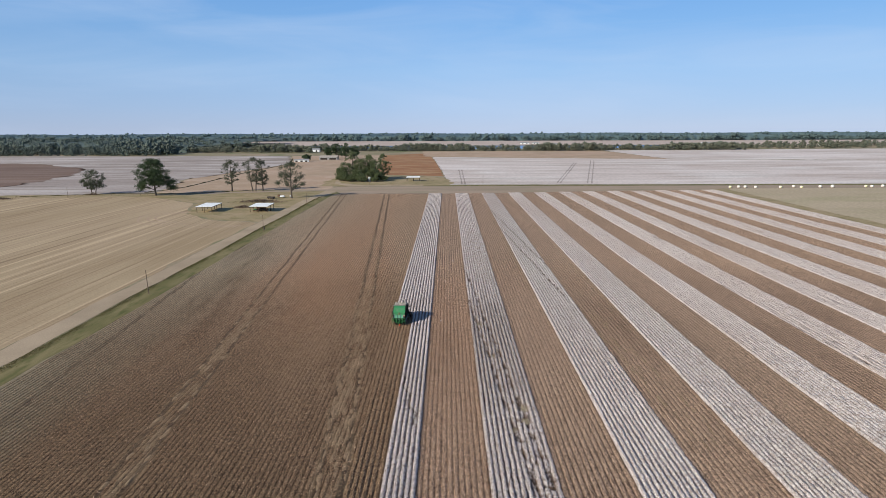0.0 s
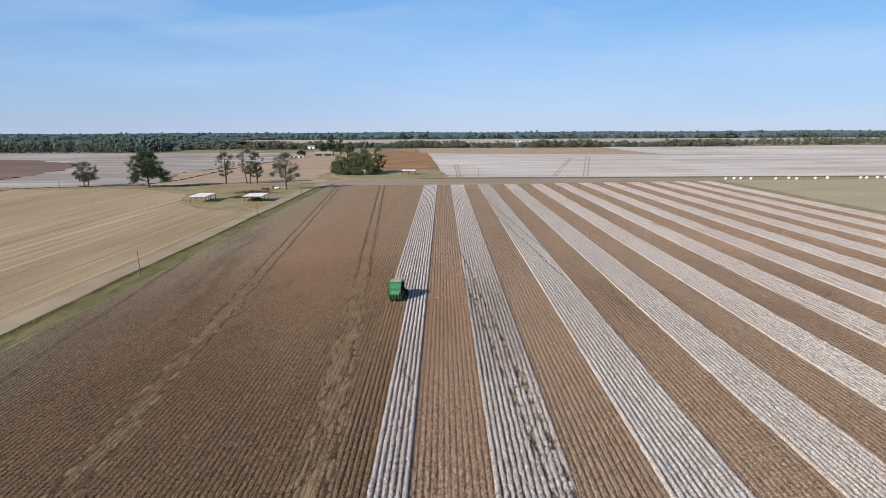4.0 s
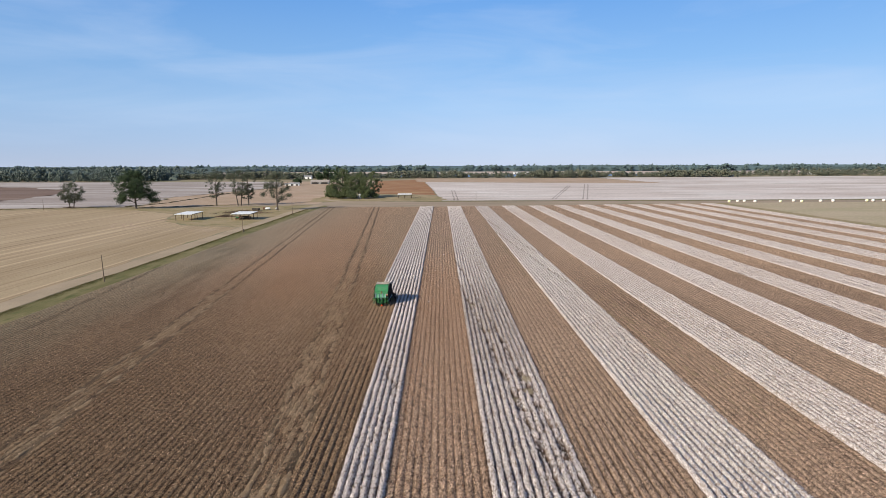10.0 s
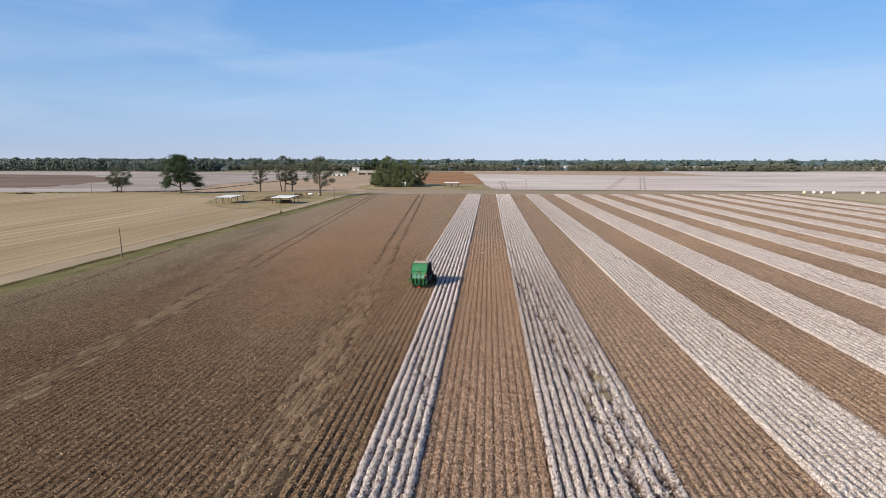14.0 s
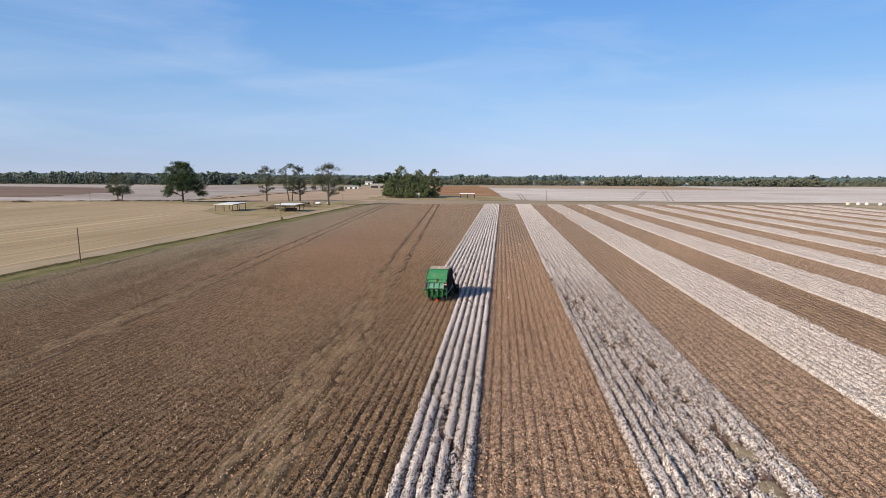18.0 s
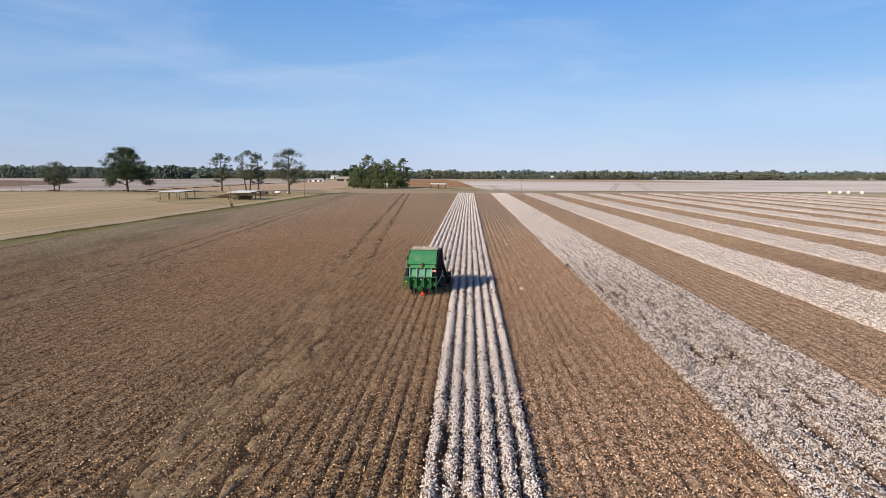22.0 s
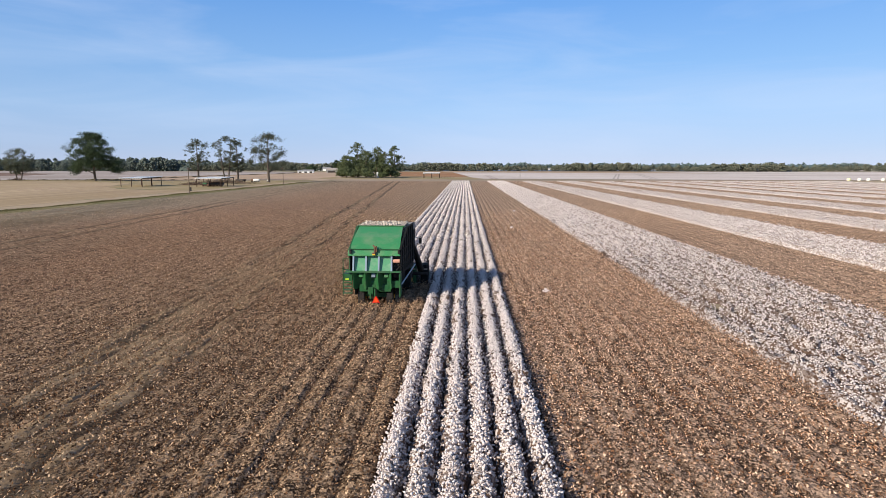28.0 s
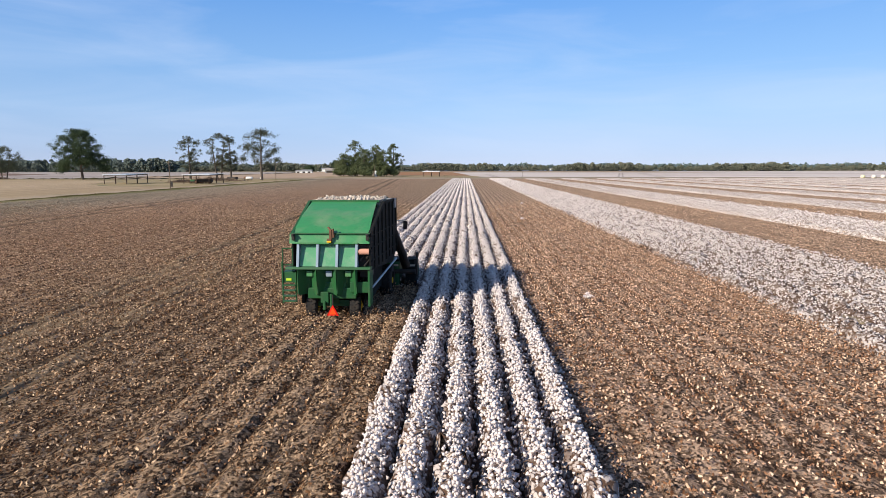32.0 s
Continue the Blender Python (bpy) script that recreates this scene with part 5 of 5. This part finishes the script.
def cotton_picker(x, y):
    """Six-row basket picker, rear at the local origin, front along +y."""
    p = empty("cotton_picker", x, y)
    tagged(p, "dusty green six-row cotton picker with full basket", "cotton picker")
    W = 1.75
    # basket: sloping rear hood, flat top frame, dark screen sides
    bm = bmesh.new()
    prof = [(0.15, 4.18), (0.7, 4.46), (1.6, 4.86), (2.6, 5.2), (3.3, 5.42), (3.3, 5.34), (2.6, 5.12), (1.6, 4.78), (0.7, 4.38), (0.15, 4.08)]
    prism(bm, prof, -W + 0.02, W - 0.02)
    for v in bm.verts:
        v.co.x *= 1 - 0.06 * (v.co.y / 3.3)
    part("rear_hood", bm, M_GREEN, p, "smooth green painted sloping hood")
    bm = bmesh.new()
    prism(bm, [(0.02, 3.72), (0.15, 4.16), (0.22, 4.12), (0.1, 3.72)], -W - 0.12, W)
    part("hood_apron", bm, M_GREEN, p)
    part("hinge_rod", rod(bmesh.new(), (-W - 0.1, 0.08, 4.17), (W + 0.02, 0.08, 4.17), 0.035, None, 8), M_GREEN2, p)
    for sx in (-1, 1):
        bm = boxes([((sx * (W - 0.08), 0.02, 4.02), (0.14, 0.16, 0.3)), ((sx * (W - 0.08), -0.06, 4.12), (0.07, 0.2, 0.08))], 0.02)
        part("hood_latch", bm, M_DARK, p)
    bm = boxes([((0.02, 0.0, 4.08), (0.12, 0.14, 0.5)), ((-0.04, -0.05, 3.9), (0.2, 0.1, 0.12))], 0.02)
    rod(bm, (0.05, -0.02, 4.3), (-0.1, 0.1, 4.45), 0.05, None, 8)
    part("centre_hook", bm, M_RUST, p, "worn rusty lifting hook")
    part("hook_tip", boxes([((-0.04, -0.08, 3.82), (0.2, 0.1, 0.08))], 0.02), M_YELLOW, p, "yellow painted hook tip")
    part("hook_arm", rod(bmesh.new(), (0.12, 0.0, 4.4), (0.16, -0.02, 4.0), 0.05, None, 8), M_RUST, p)
    for i, sx in enumerate((-W, W)):
        bm = bmesh.new()
        s = 1 if sx > 0 else -1
        prism(bm, [(0.1, 2.5), (0.12, 4.1), (3.3, 5.36), (6.6, 5.36), (6.6, 2.7), (5.6, 2.1)], sx - 0.03, sx + 0.03)
        side = part("basket_side", bm, M_SCREEN, p, "black perforated side screen")
        for yy in (0.9, 1.8, 2.7, 3.6, 4.5, 5.4, 6.4):
            zt = min(5.36, 4.1 + (yy - 0.12) * 0.396)
            part("upright", boxes([((sx + s * 0.06, yy, (2.5 + zt) / 2), (0.07, 0.08, zt - 2.5))]), M_SCREEN, side)
        for zz in (2.9, 3.5, 4.05):
            part("side_rail", boxes([((sx + s * 0.05, 3.4, zz), (0.05, 6.3, 0.06))]), M_SCREEN, side)
        bm = bmesh.new()
        prism(bm, [(0.1, 4.02), (0.1, 4.2), (3.25, 5.46), (6.65, 5.46), (6.65, 5.3), (3.3, 5.3)], sx - 0.06, sx + 0.06)
        part("rim_rail", bm, M_GREEN2 if s < 0 else M_SCREEN, side)
        if s > 0:
            # the off side flares outward towards the front
            for piece in (side, *side.children):
                for v in piece.data.vertices:
                    v.co.x += 0.065 * max(0.0, v.co.y - 0.3)
    part("basket_front", boxes([((0, 6.6, 4.0), (2 * W, 0.08, 2.7))]), M_SCREEN, p)
    part("basket_floor", boxes([((0, 3.4, 2.45), (2 * W - 0.08, 6.3, 0.1))]), M_DARK, p)
    lid = part("top_rail", boxes([((0, 3.36, 5.44), (2 * W, 0.12, 0.12))], 0.02), M_GREEN2, p)
    part("front_rail", boxes([((0, 6.6, 5.44), (2 * W, 0.12, 0.12))], 0.02), M_GREEN2, p)
    for i in range(18):
        part("top_bar", boxes([((-W + 0.1 + i * 0.194, 4.98, 5.44), (0.1, 3.2, 0.05))]), M_BAR, lid)
    for i in range(5):
        part("cross_bar", boxes([((0, 3.8 + i * 0.58, 5.475), (2 * W - 0.1, 0.08, 0.04))]), M_BAR, lid)
    part("corner_plate", boxes([((W + 0.1, 6.2, 5.2), (0.75, 0.6, 0.5))], 0.03), M_GREYR, p, "grey corner box")
    # ribbed rear door
    door = part("rear_door", boxes([((-0.15, 0.32, 3.15), (2.65, 0.06, 1.15))], 0.02), M_GREEN, p, "green ribbed rear door")
    for k in range(4):
        cx = -1.47 + k * 0.88
        bm = bmesh.new()
        prism(bm, [(-0.22, 2.66), (0.3, 2.6), (0.32, 3.74), (0.02, 3.74)], cx - 0.055, cx + 0.055)
        part("rib", bm, M_RIB, door, "grey steel rib")
    part("top_bar", boxes([((-0.15, 0.02, 3.74), (2.78, 0.1, 0.07))], 0.02), M_GREEN, door)
    for k in range(3):
        cx = -1.03 + k * 0.88
        bm = bmesh.new()
        prism(bm, [(-0.08, 2.7), (0.28, 2.68), (0.3, 3.68), (0.26, 3.68)], cx - 0.37, cx + 0.37)
        part("panel", bm, M_PANEL, door, "glossy green panel paled by painted sky sheen and dust")
    bm = bmesh.new()
    prism(bm, [(-0.3, 2.6), (-0.26, 2.7), (0.3, 2.66), (0.3, 2.56)], -2.0, 1.82)
    part("bumper_lip", bm, M_GREEN2, p)
    for k in range(3):
        bm = bmesh.new()
        chute(bm, -1.03 + k * 0.88, 0.84, -0.2, 1.4, 2.6, 0.42)
        part("rear_chute", bm, M_GREEN2, p, "dull green hollow rear panel")
    for k in range(4):
        cx = -1.47 + k * 0.88
        part("chute_edge", boxes([((cx, -0.1, 2.05), (0.06, 0.24, 1.15))], 0.01), M_GREEN2, p)
    for k, cx in enumerate((-1.03, -0.15, 0.73)):
        part("lamp", boxes([((cx + 0.05, -0.02, 2.36), (0.28, 0.06, 0.26))], 0.03), M_RIB if k == 1 else M_GREEN, p)
    # engine bay on the right of the door, its shaded inside a solid dark box
    part("engine_bay", boxes([((1.5, 0.75, 2.9), (0.5, 0.9, 1.5))]), M_DARK, p, "solid dark box drawn for the shaded engine bay")
    part("air_filter", rod(bmesh.new(), (1.26, 0.1, 3.35), (1.72, 0.1, 3.35), 0.14, None, 14), M_FILTER, p, "tan air filter drum")
    bm = bmesh.new()
    for a in ((1.3, 0.05, 2.95), (1.5, 0.02, 2.7), (1.6, 0.08, 3.05)):
        rod(bm, a, (a[0] + 0.2, a[1] + 0.3, a[2] + 0.25), 0.05, None, 8)
    part("hoses", bm, M_BUCKET, p)
    part("side_guard", boxes([((1.74, 0.2, 1.75), (0.1, 0.8, 1.7)), ((1.3, 0.0, 1.75), (0.9, 0.1, 0.5))], 0.02), M_GREEN2, p)
    part("side_strut", rod(bmesh.new(), (1.82, 0.3, 1.7), (2.35, 5.2, 2.3), 0.05, None, 8), M_RIB, p, "grey diagonal strut")
    # closed service compartments below the basket
    for sx in (-1.42, 1.5):
        skirt = part("side_panel", boxes([((sx, 2.75, 1.62), (0.16, 4.7, 1.45))], 0.04), M_SCREEN, p, "dark lower service panel")
        part("panel_rail", boxes([((sx * 1.06, 2.75, 2.3), (0.06, 4.7, 0.08))]), M_GREEN2, skirt)
    # lower frame and rear axle
    part("main_frame", boxes([((0, 3.6, 1.75), (1.3, 7.0, 0.4)), ((0, 0.5, 1.45), (2.2, 0.9, 0.5))], 0.04), M_GREEN2, p)
    part("engine_block", boxes([((0, 1.6, 2.1), (1.9, 2.2, 0.9))], 0.06), M_BUCKET, p)
    part("axle", boxes([((0, 0.85, 0.85), (2.0, 0.3, 0.3)), ((0, 0.85, 1.15), (0.4, 0.4, 0.6))], 0.03), M_GREEN2, p)
    part("hitch", boxes([((-0.28, -0.12, 1.3), (0.36, 0.22, 0.5)), ((-0.28, -0.18, 0.95), (0.12, 0.3, 0.4)), ((0.0, -0.1, 1.15), (0.1, 0.2, 0.6))], 0.03), M_GREEN2, p)
    bm = bmesh.new()
    a = [bm.verts.new(v) for v in ((-0.17, -0.32, 0.5), (0.37, -0.32, 0.5), (0.1, -0.32, 1.0))]
    bm.faces.new(a)
    r = bmesh.ops.extrude_face_region(bm, geom=list(bm.faces))
    bmesh.ops.translate(bm, verts=[v for v in r["geom"] if isinstance(v, bmesh.types.BMVert)], vec=(0, 0.02, 0))
    sign = part("warning_triangle", bm, M_REDREF, p, "orange red slow-vehicle triangle")
    bm = bmesh.new()
    a = [bm.verts.new(v) for v in ((-0.07, -0.33, 0.56), (0.27, -0.33, 0.56), (0.1, -0.33, 0.87))]
    bm.faces.new(a)
    part("inner_triangle", bm, M_ORANGE, sign)
    part("sign_post", boxes([((0.1, -0.28, 1.1), (0.05, 0.04, 0.7))]), M_DARK, p)
    wheel(p, (-1.0, 0.85, 0.72), 0.74, 0.5, "rear_wheel", rim=M_YELLOW)
    wheel(p, (1.0, 0.85, 0.72), 0.74, 0.5, "rear_wheel", rim=M_YELLOW)
    for sx in (-1.75, 1.75):
        wheel(p, (sx, 5.9, 0.95), 0.98, 0.62, "drive_wheel", rim=M_YELLOW)
        part("fender", boxes([((sx, 5.9, 2.05), (0.8, 2.0, 0.08))], 0.03), M_GREEN2, p)
    # ladder and service deck on the left
    ladder = part("ladder", boxes([((-2.2, -0.05, 1.95), (0.06, 0.1, 1.9)), ((-1.6, -0.05, 1.75), (0.06, 0.1, 1.4))], 0.015), M_GREEN2, p, "dark green access ladder")
    for zz in (1.12, 1.36, 1.6, 1.84):
        part("step", boxes([((-1.9, -0.1, zz), (0.6, 0.24, 0.05))], 0.01), M_GREEN2, ladder)
    rail = bmesh.new()
    for xx in (-2.2, -1.75):
        rod(rail, (xx, 0, 2.0), (xx, 0.05, 3.5), 0.03, None, 6)
    rod(rail, (-2.2, 0, 3.5), (-1.75, 0.05, 3.5), 0.03, None, 6)
    rod(rail, (-2.2, 0, 2.75), (-1.75, 0.05, 2.75), 0.03, None, 6)
    part("handrail", rail, M_GREEN2, ladder)
    part("deck_box", boxes([((-1.9, 0.25, 2.2), (0.6, 0.6, 0.5))], 0.03), M_GREEN2, p)
    part("decal", boxes([((-1.92, -0.07, 2.1), (0.24, 0.02, 0.1))]), M_LIME, p, "lime coloured sticker")
    # ducts from the heads into the basket, both sides
    for i, dx in enumerate((-2.55, -1.55, -0.55, 0.55, 1.55, 2.55)):
        topx = max(-1.5, min(1.5, dx * 0.75))
        d = part("duct", rod(bmesh.new(), (dx, 8.0, 1.3), (topx * 1.12, 6.85, 4.7), 0.2, 0.17, 12), M_DARK, p, "black air duct")
        part("elbow", rod(bmesh.new(), (topx * 1.12, 6.85, 4.6), (topx, 6.5, 5.05), 0.2, 0.22, 12), M_DARK, d)
    # outer ducts slung along the basket's flanks
    for s in (-1, 1):
        d = part("flank_duct", rod(bmesh.new(), (s * 2.75, 7.4, 1.5), (s * 1.95, 6.0, 4.3), 0.17, 0.15, 12), M_DARK, p, "black air duct along the basket")
        part("strap", boxes([((s * 2.2, 6.45, 3.4), (0.4, 0.1, 0.1))]), M_RIB, d)
    # six picking heads
    for i in range(6):
        hx = (i - 2.5) * S + 0.5
        hd = part("picking_head", boxes([((hx, 8.3, 1.0), (0.62, 1.9, 1.5))], 0.12), M_GREEN2 if 0 < i < 5 else M_SCREEN, p, "dusty picking unit")
        bm = bmesh.new()
        prism(bm, [(9.2, 0.3), (10.2, 0.18), (10.2, 0.28), (9.2, 1.5)], hx - 0.3, hx - 0.05)
        prism(bm, [(9.2, 0.3), (10.2, 0.18), (10.2, 0.28), (9.2, 1.5)], hx + 0.05, hx + 0.3)
        part("nose", bm, M_GREEN2, hd)
        part("cover", boxes([((hx, 8.1, 1.8), (0.55, 1.3, 0.14))], 0.04), M_SCREEN, hd)
        part("lamp", boxes([((hx + 0.1, 7.32, 1.55), (0.3, 0.05, 0.1))]), M_BAR, hd)
    part("head_bar", rod(bmesh.new(), (-2.9, 7.3, 1.2), (3.2, 7.3, 1.2), 0.13, None, 10), M_DARK, p)
    bm = bmesh.new()
    rod(bm, (3.25, 7.5, 0.9), (3.25, 7.5, 2.25), 0.05, None, 8)
    box(bm, (3.2, 7.45, 1.75), (0.22, 0.2, 0.4), 0.03)
    box(bm, (3.25, 7.45, 2.2), (0.16, 0.16, 0.2), 0.03)
    part("height_marker", bm, M_DARK, p)
    # cab and mirrors
    cabp = part("cab", boxes([((0, 7.6, 2.3), (1.7, 1.6, 0.4)), ((0, 7.55, 4.18), (1.9, 1.9, 0.22))] +
                             [((sx, sy, 3.3), (0.1, 0.1, 1.7)) for sx in (-0.8, 0.8) for sy in (6.85, 8.35)], 0.03), M_GREEN, p)
    for c, s in (((0, 8.38, 3.3), (1.5, 0.03, 1.55)), ((-0.82, 7.6, 3.3), (0.03, 1.4, 1.55)), ((0.82, 7.6, 3.3), (0.03, 1.4, 1.55))):
        part("pane", boxes([(c, s)]), M_GLASS, cabp)
    part("seat", boxes([((0, 7.4, 2.75), (0.55, 0.55, 0.15)), ((0, 7.15, 3.15), (0.55, 0.14, 0.75))], 0.05), M_DARK, cabp)
    part("beacon", rod(bmesh.new(), (0.6, 7.2, 4.3), (0.6, 7.2, 4.48), 0.09, 0.07, 10), M_ORANGE, cabp)
    for s in (-1, 1):
        m = part("mirror_arm", rod(bmesh.new(), (s * 0.9, 7.9, 4.0), (s * 2.55, 8.0, 4.1), 0.03, None, 6), M_RIB, p)
        part("mirror", boxes([((s * 2.55, 8.0, 3.8), (0.24, 0.08, 0.5))], 0.03), M_DARK, m)
    return p


cotton_picker(PICKER_X, PICKER_Y)


def lint_heap(x, y):
    """Loose cotton heaped level with the basket's rim."""
    g = np.random.default_rng(31)
    n = 3200
    px, py = g.uniform(-1.62, 1.62, n), g.uniform(3.42, 6.5, n)
    pz = 5.2 + 0.2 * np.sin(px * 2.1 + 1) * np.sin(py * 1.7) + g.uniform(-0.1, 0.14, n)
    me = tuft_mesh("cotton_heap", np.stack([px, py, np.where(g.uniform(0, 1, n) < 0.12 + 0.1 * np.sin(px * 2.3 + 0.6), g.uniform(5.4, 5.55, n), np.clip(pz, 5.05, 5.5))], 1), g.uniform(0.06, 0.13, n), M_LINT, g)
    ob = new("cotton_heap", me)
    ob.location = (x, y, 0)
    tagged(ob, "loose white seed cotton heaped in the basket", "cotton", kind="stuff")
    bm = boxes([((0, 4.96, 3.78), (3.36, 3.1, 2.66))], 0.1)
    f = part("heap_core", bm, M_LINT, ob)


lint_heap(PICKER_X, PICKER_Y)


def lint_scrap(x, y, s, seed):
    g = np.random.default_rng(seed)
    c = g.normal(0, 1, (40, 3)) * np.array([s, s, s * 0.5]) + np.array([0, 0, 0.62])
    ob = new("lint_clump", tuft_mesh("lint_clump", c, g.uniform(0.04, 0.09, 40), M_BOLL, g))
    ob.location = (x, y, 0)
    tagged(ob, "dropped clump of white cotton on the stalks", "cotton", "dropped clumps")


for i, (lx, ly) in enumerate(((4.2, 225.5), (7.5, 260), (3.1, 178))):
    lint_scrap(lx, ly, 0.11, 50 + i)

# weeds in the ditch beside the lane
g = np.random.default_rng(77)
n = 26000
wy = g.uniform(60, 520, n)
wx = -105.6 + np.abs(g.normal(0, 1.3, n)) + 0.5 * np.sin(wy * 0.05)
wz = g.uniform(0.03, 0.32, n) * (0.55 + 0.3 * np.sin(wy * 0.13) + 0.25 * np.sin(wy * 0.41))
weeds = new("ditch_weeds", leaf_mesh("ditch_weeds", np.stack([wx, wy, wz], 1), g.uniform(0.05, 0.16, n), M_WEED, g))
tagged(weeds, "uneven green weeds along the ditch", "weeds", kind="stuff")
